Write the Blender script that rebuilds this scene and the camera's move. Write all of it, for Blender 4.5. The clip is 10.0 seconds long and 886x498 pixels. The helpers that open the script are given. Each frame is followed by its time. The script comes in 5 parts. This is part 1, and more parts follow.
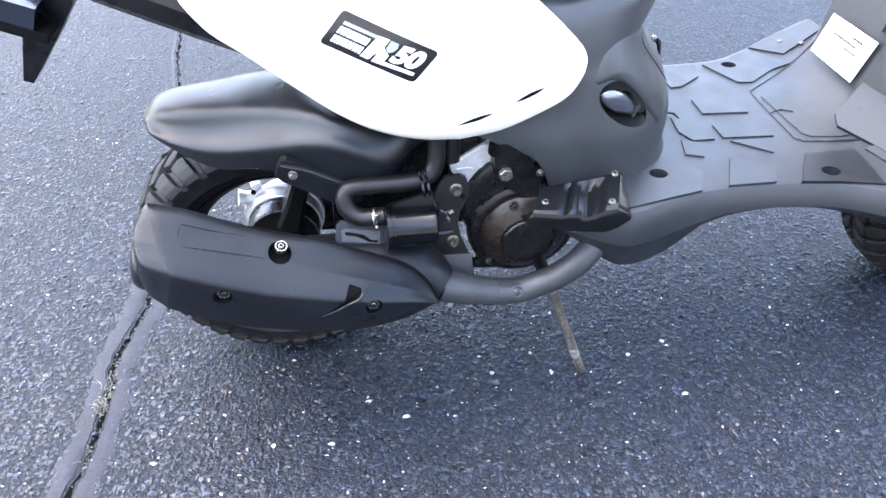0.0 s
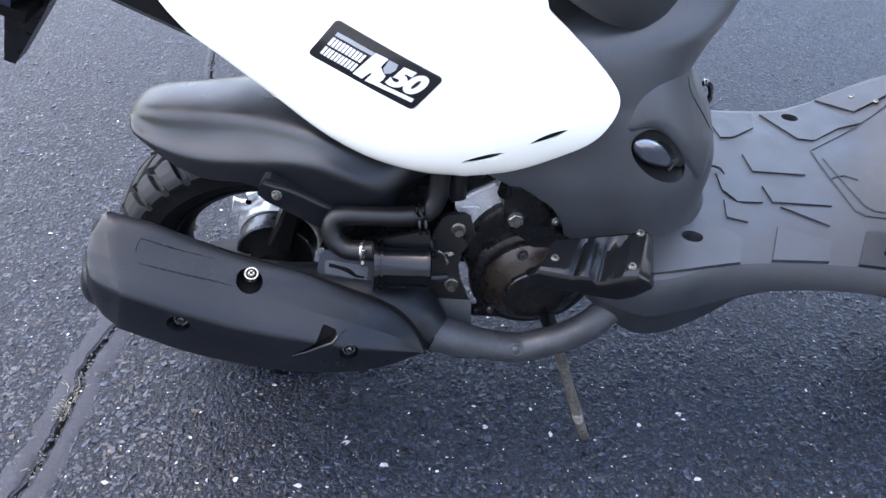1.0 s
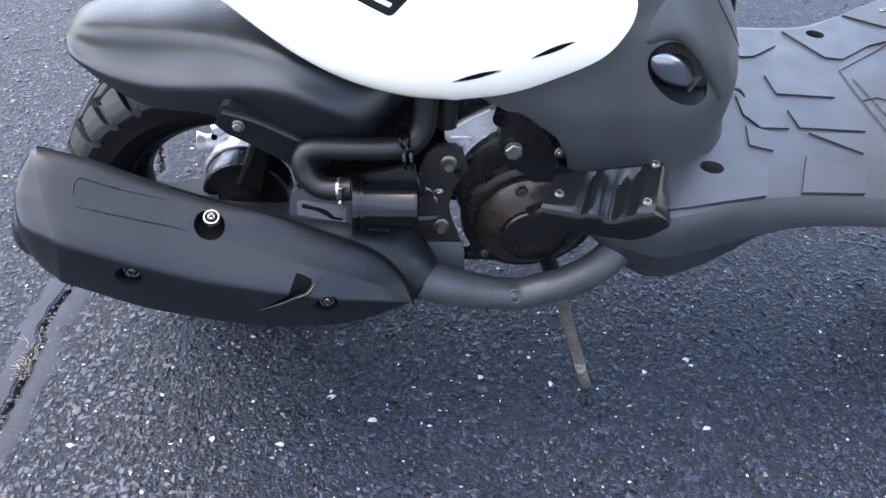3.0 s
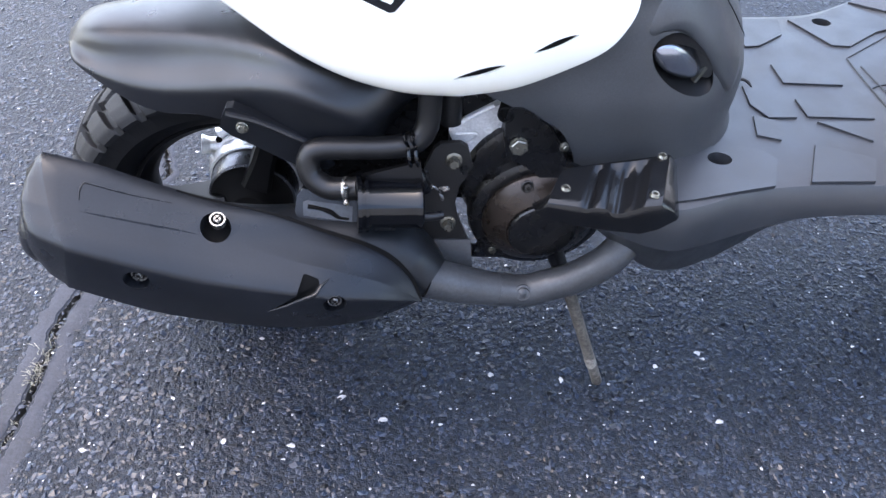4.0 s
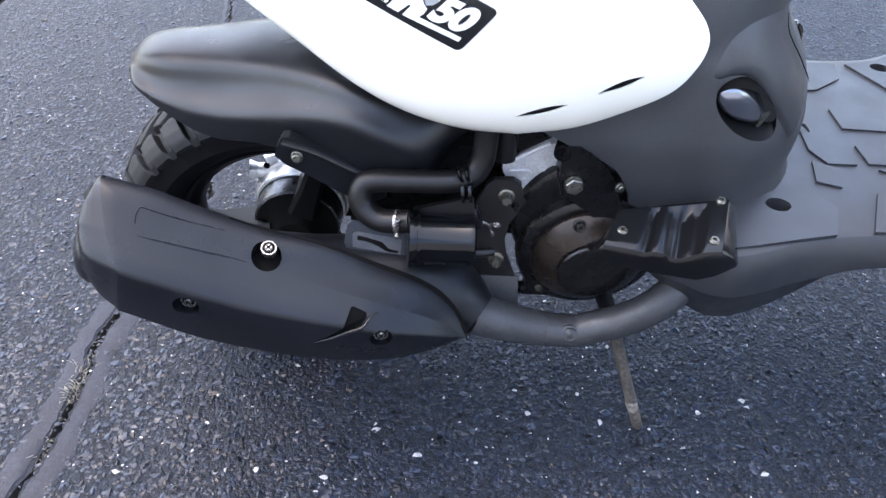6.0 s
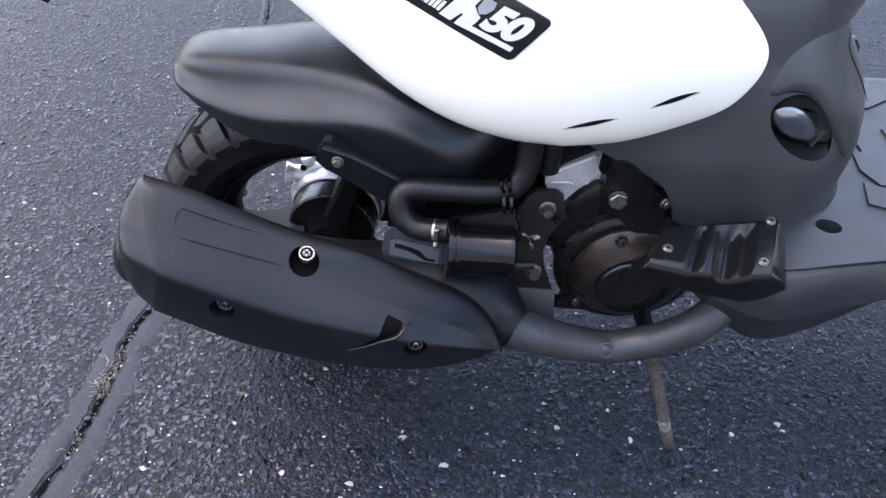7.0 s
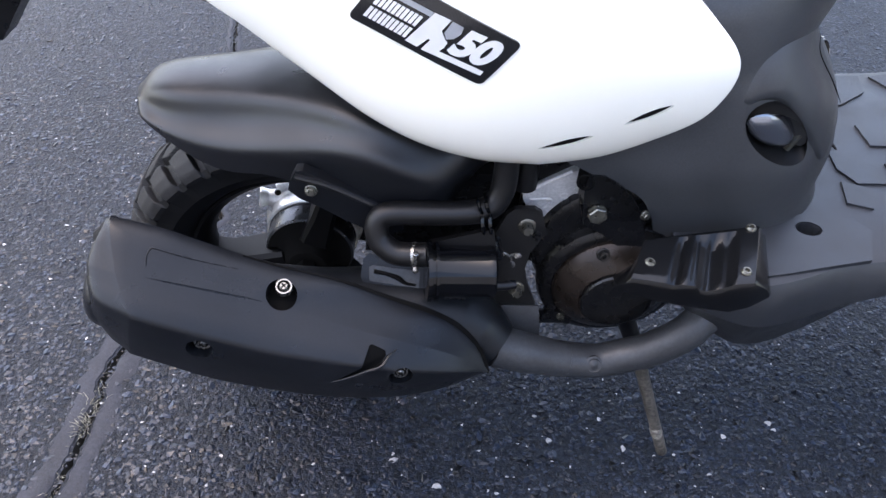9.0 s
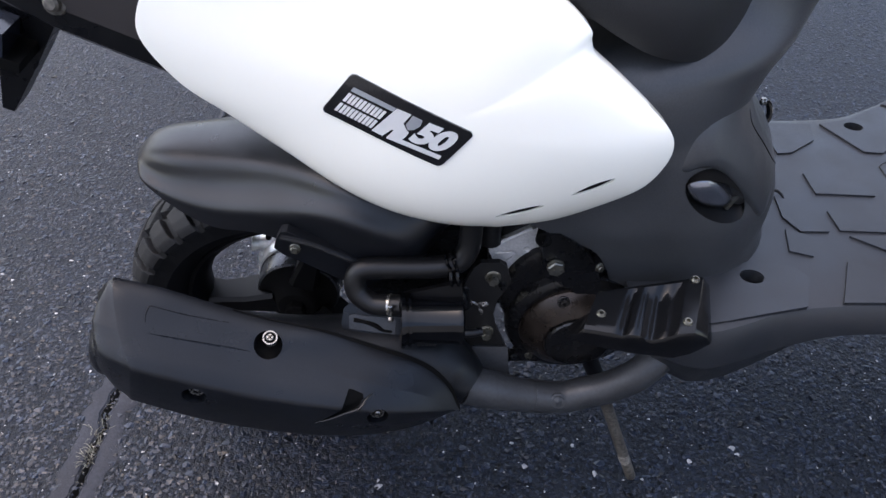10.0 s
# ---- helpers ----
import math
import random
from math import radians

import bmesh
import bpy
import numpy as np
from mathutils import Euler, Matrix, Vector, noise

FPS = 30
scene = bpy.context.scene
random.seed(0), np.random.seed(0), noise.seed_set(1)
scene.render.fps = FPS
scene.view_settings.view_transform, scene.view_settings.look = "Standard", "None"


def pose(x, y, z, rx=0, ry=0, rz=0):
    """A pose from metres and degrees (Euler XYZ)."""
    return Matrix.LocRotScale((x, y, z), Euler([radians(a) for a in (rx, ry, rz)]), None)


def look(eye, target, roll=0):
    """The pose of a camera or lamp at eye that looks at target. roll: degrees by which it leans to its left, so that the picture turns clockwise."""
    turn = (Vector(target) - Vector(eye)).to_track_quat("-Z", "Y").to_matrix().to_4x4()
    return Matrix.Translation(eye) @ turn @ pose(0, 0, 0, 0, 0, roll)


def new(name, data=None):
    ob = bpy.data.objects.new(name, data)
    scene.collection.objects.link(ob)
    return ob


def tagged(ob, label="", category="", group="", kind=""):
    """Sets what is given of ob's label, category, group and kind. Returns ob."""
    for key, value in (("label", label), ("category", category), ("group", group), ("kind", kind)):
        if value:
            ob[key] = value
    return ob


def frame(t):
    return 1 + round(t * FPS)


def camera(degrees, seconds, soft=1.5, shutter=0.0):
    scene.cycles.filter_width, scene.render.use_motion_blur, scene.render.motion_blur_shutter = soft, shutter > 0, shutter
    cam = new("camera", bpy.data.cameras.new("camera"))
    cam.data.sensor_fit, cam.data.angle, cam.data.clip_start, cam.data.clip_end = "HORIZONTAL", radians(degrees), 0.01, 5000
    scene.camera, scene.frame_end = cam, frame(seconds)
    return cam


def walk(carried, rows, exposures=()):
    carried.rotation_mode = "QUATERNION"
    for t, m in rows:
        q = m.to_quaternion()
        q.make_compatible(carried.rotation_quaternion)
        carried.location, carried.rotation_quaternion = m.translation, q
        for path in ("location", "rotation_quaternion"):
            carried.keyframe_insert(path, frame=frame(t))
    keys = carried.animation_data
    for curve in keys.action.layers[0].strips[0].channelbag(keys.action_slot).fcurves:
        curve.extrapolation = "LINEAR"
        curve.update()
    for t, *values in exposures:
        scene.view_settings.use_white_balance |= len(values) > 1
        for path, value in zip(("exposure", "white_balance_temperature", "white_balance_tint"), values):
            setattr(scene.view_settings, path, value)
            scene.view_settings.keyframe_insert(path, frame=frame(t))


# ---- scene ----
cam = camera(66.0, 10.0)
PATH = [
    (0, (0.109, -0.868, 0.938), (0.372, 0.607, -0.387), 1.8),
    (0.5, (0.137, -0.808, 0.91), (0.344, 0.63, -0.465), 2.9),
    (0.8, (0.172, -0.785, 0.914), (0.364, 0.731, -0.377), 5.6),
    (1, (0.174, -0.768, 0.909), (0.324, 0.73, -0.408), 5.6),
    (1.5, (0.182, -0.743, 0.882), (0.33, 0.674, -0.521), 7.1),
    (2, (0.188, -0.729, 0.867), (0.338, 0.663, -0.561), 7.2),
    (3.5, (0.183, -0.696, 0.842), (0.361, 0.676, -0.603), 5.0),
    (4, (0.185, -0.7, 0.843), (0.34, 0.673, -0.602), 4.0),
    (4.5, (0.185, -0.693, 0.85), (0.307, 0.674, -0.605), 3.4),
    (5, (0.181, -0.69, 0.856), (0.248, 0.708, -0.573), 2.5),
    (5.5, (0.169, -0.684, 0.851), (0.256, 0.721, -0.57), 3.8),
    (5.7, (0.163, -0.687, 0.842), (0.254, 0.729, -0.568), 4.1),
    (6.8, (0.153, -0.673, 0.841), (0.197, 0.77, -0.543), 4.6),
    (7, (0.143, -0.672, 0.839), (0.164, 0.762, -0.555), 4.4),
    (7.5, (0.14, -0.663, 0.839), (0.17, 0.764, -0.563), 4.5),
    (8, (0.14, -0.666, 0.832), (0.172, 0.778, -0.551), 4.3),
    (8.5, (0.14, -0.659, 0.835), (0.19, 0.756, -0.577), 4.3),
    (9, (0.146, -0.649, 0.846), (0.215, 0.789, -0.542), 2.7),
    (9.5, (0.146, -0.653, 0.866), (0.175, 0.807, -0.5), 0.9),
    (10, (0.174, -0.664, 0.925), (0.238, 0.788, -0.448), 2.1),
]
EXPOSURES = [(0, 3.68, 6900, 14), (0.5, 3.08, 6800, 15), (1, 2.89, 6830, 15), (1.5, 2.59, 6880, 15), (2, 2.79, 6930, 15), (3.5, 3.14, 6880, 15), (5, 3.19, 6930, 15), (5.7, 3.04, 6980, 15), (7, 2.62, 7080, 17), (9, 2.47, 7120, 17), (9.5, 2.36, 7180, 17), (10, 1.88, 7200, 17)]
walk(cam, [(t, look(eye, target, roll)) for t, eye, target, roll in PATH], EXPOSURES)

# ---- world and light ----
world = bpy.data.worlds.new("sky")
scene.world = world
world.use_nodes = True
wn = world.node_tree
sky = wn.nodes.new("ShaderNodeTexSky")
sky.sky_type, sky.sun_disc = "NISHITA", False
sky.sun_elevation, sky.sun_rotation = radians(66), radians(-74)
sky.air_density, sky.dust_density, sky.ozone_density = 1.0, 2.0, 1.2
wn.links.new(sky.outputs["Color"], wn.nodes["Background"].inputs["Color"])
wn.nodes["Background"].inputs["Strength"].default_value = 0.15

sun = new("sun", bpy.data.lights.new("sun", "SUN"))
sun.data.energy, sun.data.angle, sun.data.color = 0.53, radians(125), (0.95, 0.975, 1.0)
sun.matrix_world = look((-0.85, 0.25, 2.0), (0.0, 0.0, 0.0))


# ---- materials ----
def material(name, color, rough=0.5, metal=0.0, grain=None, bump=0.0, bump_scale=400.0, vary=0.0, vary_scale=8.0,
             coat=0.0, rough_vary=0.0, spec=0.5, island=0.0):
    """A surface with variation at two scales: broad stains and fine grain."""
    m = bpy.data.materials.new(name)
    m.use_nodes = True
    nt = m.node_tree
    b = nt.nodes["Principled BSDF"]
    b.inputs["Base Color"].default_value = (*color, 1)
    b.inputs["Roughness"].default_value = rough
    b.inputs["Metallic"].default_value = metal
    b.inputs["Coat Weight"].default_value = coat
    b.inputs["Coat Roughness"].default_value = 0.06
    b.inputs["Specular IOR Level"].default_value = spec
    tc = nt.nodes.new("ShaderNodeTexCoord")

    def tex(scale, detail=4.0):
        n = nt.nodes.new("ShaderNodeTexNoise")
        n.inputs["Scale"].default_value, n.inputs["Detail"].default_value = scale, detail
        nt.links.new(tc.outputs["Object"], n.inputs["Vector"])
        return n

    def ramp(fac, lo, hi):
        r = nt.nodes.new("ShaderNodeMapRange")
        r.inputs["From Min"].default_value, r.inputs["From Max"].default_value = 0.3, 0.7
        r.inputs["To Min"].default_value, r.inputs["To Max"].default_value = lo, hi
        nt.links.new(fac, r.inputs["Value"])
        return r.outputs["Result"]

    if vary or island:
        value = ramp(tex(vary_scale).outputs["Fac"], 1 - vary, 1 + vary)
        if grain:
            mul = nt.nodes.new("ShaderNodeMath")
            mul.operation = "MULTIPLY"
            nt.links.new(value, mul.inputs[0])
            nt.links.new(ramp(tex(grain, 2.0).outputs["Fac"], 1 - vary, 1 + vary), mul.inputs[1])
            value = mul.outputs[0]
        if island:
            geo = nt.nodes.new("ShaderNodeNewGeometry")
            r = nt.nodes.new("ShaderNodeMapRange")
            r.inputs["To Min"].default_value, r.inputs["To Max"].default_value = 1 - island, 1 + island
            nt.links.new(geo.outputs["Random Per Island"], r.inputs["Value"])
            mul = nt.nodes.new("ShaderNodeMath")
            mul.operation = "MULTIPLY"
            nt.links.new(value, mul.inputs[0])
            nt.links.new(r.outputs["Result"], mul.inputs[1])
            value = mul.outputs[0]
        mix = nt.nodes.new("ShaderNodeVectorMath")
        mix.operation = "SCALE"
        mix.inputs[0].default_value = color
        nt.links.new(value, mix.inputs["Scale"])
        nt.links.new(mix.outputs["Vector"], b.inputs["Base Color"])
    if rough_vary:
        nt.links.new(ramp(tex(vary_scale * 2.3).outputs["Fac"], rough - rough_vary, rough + rough_vary), b.inputs["Roughness"])
    if bump:
        bp = nt.nodes.new("ShaderNodeBump")
        bp.inputs["Strength"].default_value, bp.inputs["Distance"].default_value = bump, 0.0006
        nt.links.new(tex(bump_scale, 3.0).outputs["Fac"], bp.inputs["Height"])
        nt.links.new(bp.outputs["Normal"], b.inputs["Normal"])
    return m


PLASTER = material("cream_wall_plaster", (0.72, 0.66, 0.6), 0.85, vary=0.07, vary_scale=0.6, grain=40, bump=0.3, bump_scale=80)
GREY = material("grey_textured_plastic", (0.03, 0.0318, 0.034), 0.42, vary=0.14, vary_scale=9, grain=600, bump=0.25, bump_scale=1400, rough_vary=0.08, spec=0.46)
# same plastic as GREY, darkened to offset the light on upward faces
FLOOR = material("grey_plastic_darkened", (0.0162, 0.018, 0.021), 0.42, vary=0.14, vary_scale=9, grain=600, bump=0.25, bump_scale=1400, rough_vary=0.08, spec=0.46)
FENDER_BLACK = material("satin_black_plastic", (0.0056, 0.0063, 0.008), 0.34, vary=0.14, vary_scale=9, grain=600, bump=0.2, bump_scale=1400, rough_vary=0.08, spec=0.42)
SHIELD = material("matte_black_heat_shield", (0.0052, 0.0062, 0.0082), 0.33, vary=0.18, vary_scale=14, grain=500, bump=0.2, bump_scale=1600, rough_vary=0.08, spec=0.31)
BLACK = material("black_plastic", (0.0034, 0.0038, 0.0047), 0.3, vary=0.2, vary_scale=20, bump=0.15, bump_scale=900, rough_vary=0.08, spec=0.28)
LACQUER = material("shiny_black_lacquer", (0.0018, 0.0021, 0.0028), 0.1, vary=0.2, vary_scale=25, spec=0.3)
PEG = material("satin_black_peg", (0.0033, 0.0035, 0.004), 0.22, vary=0.2, vary_scale=25, bump=0.08, bump_scale=600, rough_vary=0.05, spec=0.32)
WHEEL = material("black_wheel_paint", (0.0016, 0.0016, 0.0018), 0.45, vary=0.2, vary_scale=25, bump=0.1, bump_scale=600, spec=0.16)
TAIL = material("brown_black_plastic", (0.03, 0.026, 0.0255), 0.45, vary=0.15, vary_scale=14, bump=0.2, bump_scale=1200, spec=0.4)
# near-black for the shade inside openings; some small black parts share it
VOID = material("deep_shade_black", (0.003, 0.003, 0.003), 0.8, vary=0.3, vary_scale=30, spec=0.08)
WHITE = material("white_gloss_paint", (0.97, 0.93, 0.81), 0.22, vary=0.012, vary_scale=6, coat=0.6)
DUSTY = material("dusty_tread_rubber", (0.0075, 0.0076, 0.0081), 0.62, vary=0.25, vary_scale=22, grain=300, bump=0.4, bump_scale=500, spec=0.3)
RUBBER = material("tyre_rubber", (0.0038, 0.0038, 0.004), 0.55, vary=0.25, vary_scale=18, grain=300, bump=0.4, bump_scale=500, spec=0.22)
HOSE = material("ribbed_rubber_hose", (0.0048, 0.0048, 0.0052), 0.38, vary=0.2, vary_scale=30, bump=0.2, bump_scale=700, spec=0.3)
SCREW = material("bright_screw_steel", (0.26, 0.255, 0.24), 0.28, 0.9, vary=0.2, vary_scale=150, rough_vary=0.08)
STEEL = material("zinc_plated_steel", (0.17, 0.165, 0.14), 0.33, 0.9, vary=0.25, vary_scale=120, rough_vary=0.1)
ALLOY = material("cast_aluminium", (0.5, 0.5, 0.495), 0.42, 0.4, vary=0.13, vary_scale=60, grain=400, bump=0.5, bump_scale=600)
POLISHED = material("bright_cast_aluminium", (0.86, 0.86, 0.85), 0.36, 0.55, vary=0.1, vary_scale=70, grain=400, bump=0.4, bump_scale=600)
DRUM = material("satin_brake_drum", (0.07, 0.073, 0.08), 0.3, 0.85, vary=0.15, vary_scale=40, rough_vary=0.06)
PIPE_DARK = material("dark_grey_muffler_paint", (0.0045, 0.0056, 0.0072), 0.42, vary=0.2, vary_scale=20, grain=300, bump=0.3, bump_scale=800, rough_vary=0.1, spec=0.26)
PIPE = material("grey_painted_exhaust_pipe", (0.024, 0.0262, 0.0292), 0.46, vary=0.25, vary_scale=25, grain=300, bump=0.3, bump_scale=800, rough_vary=0.1)
CASE = material("dark_painted_engine_casting", (0.0032, 0.0032, 0.0035), 0.28, vary=0.25, vary_scale=30, grain=400, bump=0.35, bump_scale=700, rough_vary=0.08, spec=0.4)
CARRIER = material("brown_black_painted_steel", (0.0105, 0.01, 0.0098), 0.36, vary=0.22, vary_scale=40, bump=0.25, bump_scale=700, rough_vary=0.08, spec=0.4)
# bronze tint puts a warm reflection into the colour of the cover
WARM_SHEEN = material("warm_sheen_cover", (0.027, 0.0203, 0.0163), 0.3, 0.65, vary=0.25, vary_scale=40, bump=0.2, bump_scale=700, rough_vary=0.08)
WORN = material("worn_stand_metal", (0.085, 0.077, 0.066), 0.5, 0.3, vary=0.5, vary_scale=22, grain=250, bump=0.5, bump_scale=400)
BARE = material("scraped_bare_metal", (0.2, 0.185, 0.16), 0.5, 0.3, vary=0.5, vary_scale=70, grain=300, bump=0.4, bump_scale=500)
BLUE = material("blue_valve_cap", (0.02, 0.16, 0.55), 0.35, vary=0.1)
LENS = material("polished_chrome", (0.24, 0.255, 0.29), 0.2, 0.9, vary=0.12, vary_scale=25)
SMOKE = material("smoked_lamp_lens", (0.013, 0.016, 0.023), 0.15, vary=0.08, vary_scale=25)
PAPER = material("white_label_stock", (0.82, 0.82, 0.8), 0.5, vary=0.03, vary_scale=20)
SILVER = material("silver_print", (0.7, 0.69, 0.66), 0.35, 0.2, vary=0.04, vary_scale=80)
SILVER_DARK = material("grey_print", (0.3, 0.31, 0.32), 0.35, 0.2, vary=0.04, vary_scale=80)
INK = material("black_badge_base", (0.008, 0.008, 0.009), 0.2, vary=0.1, coat=0.4)
FAINT = material("faint_print", (0.055, 0.055, 0.058), 0.5, vary=0.1, vary_scale=80)
VINYL = material("seat_vinyl", (0.0095, 0.0095, 0.0102), 0.5, vary=0.15, vary_scale=20, bump=0.5, bump_scale=700)
GRASS = material("dry_grass", (0.2, 0.19, 0.15), 0.8, vary=0.3, vary_scale=60, island=0.4)
CHIP = material("asphalt_aggregate", (0.0078, 0.012, 0.0208), 0.3, vary=0.15, vary_scale=50, island=0.9, spec=0.36)
PEBBLE = material("pale_grit", (0.3, 0.3, 0.3), 0.4, vary=0.15, vary_scale=90, island=0.3)
SEALANT = material("old_crack_sealant", (0.0162, 0.0188, 0.0262), 0.6, vary=0.25, vary_scale=14, grain=260, bump=0.8, bump_scale=320, spec=0.25)
DIRT = material("crack_dirt", (0.0135, 0.0122, 0.0105), 0.9, vary=0.4, vary_scale=40)


def asphalt():
    m = bpy.data.materials.new("asphalt")
    m.use_nodes = True
    nt = m.node_tree
    b = nt.nodes["Principled BSDF"]
    tc = nt.nodes.new("ShaderNodeTexCoord")
    vor = nt.nodes.new("ShaderNodeTexVoronoi")
    vor.inputs["Scale"].default_value = 150
    big = nt.nodes.new("ShaderNodeTexNoise")
    big.inputs["Scale"].default_value, big.inputs["Detail"].default_value = 2.2, 6
    fine = nt.nodes.new("ShaderNodeTexNoise")
    fine.inputs["Scale"].default_value, fine.inputs["Detail"].default_value = 420, 3
    for n in (vor, big, fine):
        nt.links.new(tc.outputs["Object"], n.inputs["Vector"])
    ramp = nt.nodes.new("ShaderNodeMapRange")
    ramp.inputs["To Min"].default_value, ramp.inputs["To Max"].default_value = 0.55, 1.5
    sep = nt.nodes.new("ShaderNodeSeparateColor")
    nt.links.new(vor.outputs["Color"], sep.inputs["Color"])
    nt.links.new(sep.outputs["Red"], ramp.inputs["Value"])
    broad = nt.nodes.new("ShaderNodeMapRange")
    broad.inputs["From Min"].default_value, broad.inputs["From Max"].default_value = 0.3, 0.7
    broad.inputs["To Min"].default_value, broad.inputs["To Max"].default_value = 0.8, 1.2
    nt.links.new(big.outputs["Fac"], broad.inputs["Value"])
    mul = nt.nodes.new("ShaderNodeMath")
    mul.operation = "MULTIPLY"
    nt.links.new(ramp.outputs["Result"], mul.inputs[0])
    nt.links.new(broad.outputs["Result"], mul.inputs[1])
    col = nt.nodes.new("ShaderNodeVectorMath")
    col.operation = "SCALE"
    col.inputs[0].default_value = (0.0044, 0.0067, 0.0116)
    nt.links.new(mul.outputs[0], col.inputs["Scale"])
    nt.links.new(col.outputs["Vector"], b.inputs["Base Color"])
    b.inputs["Roughness"].default_value = 0.5
    b.inputs["Specular IOR Level"].default_value = 0.21
    add = nt.nodes.new("ShaderNodeMath")
    add.operation = "ADD"
    nt.links.new(vor.outputs["Distance"], add.inputs[0])
    nt.links.new(fine.outputs["Fac"], add.inputs[1])
    bp = nt.nodes.new("ShaderNodeBump")
    bp.inputs["Strength"].default_value, bp.inputs["Distance"].default_value = 0.8, 0.0025
    bp.invert = True
    nt.links.new(add.outputs[0], bp.inputs["Height"])
    nt.links.new(bp.outputs["Normal"], b.inputs["Normal"])
    return m


ASPHALT = asphalt()


# ---- shaping helpers ----
def part(name, bm, mat, parent=None, label="", smooth=35.0):
    """Links a bmesh as one mesh object under a thing or a part."""
    bmesh.ops.recalc_face_normals(bm, faces=bm.faces)
    me = bpy.data.meshes.new(name)
    bm.to_mesh(me)
    bm.free()
    me.materials.append(mat)
    if smooth:
        me.polygons.foreach_set("use_smooth", [True] * len(me.polygons))
        me.set_sharp_from_angle(angle=radians(smooth))
    ob = new(name, me)
    ob.parent = parent
    return tagged(ob, label)


def spline(points, n):
    """n points along a smooth curve through the points."""
    p = [Vector(q) for q in points]
    p = [2 * p[0] - p[1], *p, 2 * p[-1] - p[-2]]
    out = []
    for k in range(n):
        s = k / (n - 1) * (len(p) - 3)
        i = min(int(s), len(p) - 4)
        f = s - i
        a, b, c, d = p[i:i + 4]
        out.append(0.5 * (2 * b + (c - a) * f + (2 * a - 5 * b + 4 * c - d) * f * f + (3 * b - a - 3 * c + d) * f ** 3))
    return out


def loft(bm, rings, closed=True, caps=True):
    """Skin through rings of equal length."""
    vs = [[bm.verts.new(p) for p in r] for r in rings]
    n = len(vs[0])
    for a, b in zip(vs, vs[1:]):
        for i in range(n if closed else n - 1):
            j = (i + 1) % n
            bm.faces.new((a[i], a[j], b[j], b[i]))
    if caps and closed:
        bm.faces.new(vs[0][::-1])
        bm.faces.new(vs[-1])
    return vs


def axes(way):
    w = Vector(way).normalized()
    u = w.orthogonal().normalized()
    return u, w.cross(u), w


def turned(bm, base, way, profile, n=32, caps=True):
    """A turned body: profile of (distance along the way, radius)."""
    u, v, w = axes(way)
    base = Vector(base)
    rings = [[base + w * d + r * (math.cos(2 * math.pi * k / n) * u + math.sin(2 * math.pi * k / n) * v) for k in range(n)] for d, r in profile]
    return loft(bm, rings, True, caps)


def tube(bm, points, radius, n=14, steps=None, caps=True):
    """A round tube along a smooth curve; radius is a number or a list along it."""
    path = spline(points, steps or 8 * len(points))
    side = None
    rings = []
    for i, p in enumerate(path):
        w = (path[min(i + 1, len(path) - 1)] - path[max(i - 1, 0)]).normalized()
        side = (w.orthogonal() if side is None else side - w * side.dot(w)).normalized()
        up = w.cross(side)
        r = radius if isinstance(radius, (int, float)) else float(np.interp(i / (len(path) - 1), np.linspace(0, 1, len(radius)), radius))
        rings.append([p + r * (math.cos(2 * math.pi * k / n) * side + math.sin(2 * math.pi * k / n) * up) for k in range(n)])
    return loft(bm, rings, True, caps)


def edge_round(bm, width, segments=2, angle=30.0):
    es = [e for e in bm.edges if len(e.link_faces) == 2 and e.calc_face_angle(0) > radians(angle)]
    if es:
        bmesh.ops.bevel(bm, geom=es, offset=width, segments=segments, profile=0.5, affect="EDGES", clamp_overlap=True)


def slab(bm, outline, lift, bevel=0.0, segments=2):
    """A plate: an outline of 3D points, thickened by the vector lift."""
    lift = Vector(lift)
    a = [Vector(p) for p in outline]
    loft(bm, [a, [p + lift for p in a]])
    if bevel:
        edge_round(bm, bevel, segments)


def block(bm, centre, size, turn=(0, 0, 0), bevel=0.003):
    """A rounded box."""
    m = pose(*centre, *turn)
    x, y, z = (s / 2 for s in size)
    lo = [m @ Vector((sx * x, sy * y, -z)) for sx, sy in ((-1, -1), (1, -1), (1, 1), (-1, 1))]
    hi = [m @ Vector((sx * x, sy * y, z)) for sx, sy in ((-1, -1), (1, -1), (1, 1), (-1, 1))]
    loft(bm, [lo, hi])
    if bevel:
        edge_round(bm, bevel)


def bolt(name, place, way, parent, head=0.006, washer=0.0, mat=None, label="", tall=0.005, round_head=False, flange=1.2):
    """A screw: washer, flange and hexagon or round socket head."""
    bm = bmesh.new()
    if washer:
        turned(bm, place, way, [(-0.001, washer), (0.0012, washer), (0.0016, washer * 0.92)], 24)
    if round_head:
        turned(bm, place, way, [(0, head), (tall * 0.6, head), (tall, head * 0.75), (tall, head * 0.45), (tall * 0.4, head * 0.4)], 20)
    else:
        turned(bm, place, way, [(0, head * flange), (0.001, head * flange), (0.0016, head * (flange + 1) / 2)], 24)
        turned(bm, place, way, [(0.001, head), (tall * 0.85, head), (tall, head * 0.86)], 6)
    return part(name, bm, mat or STEEL, parent, label, 30)


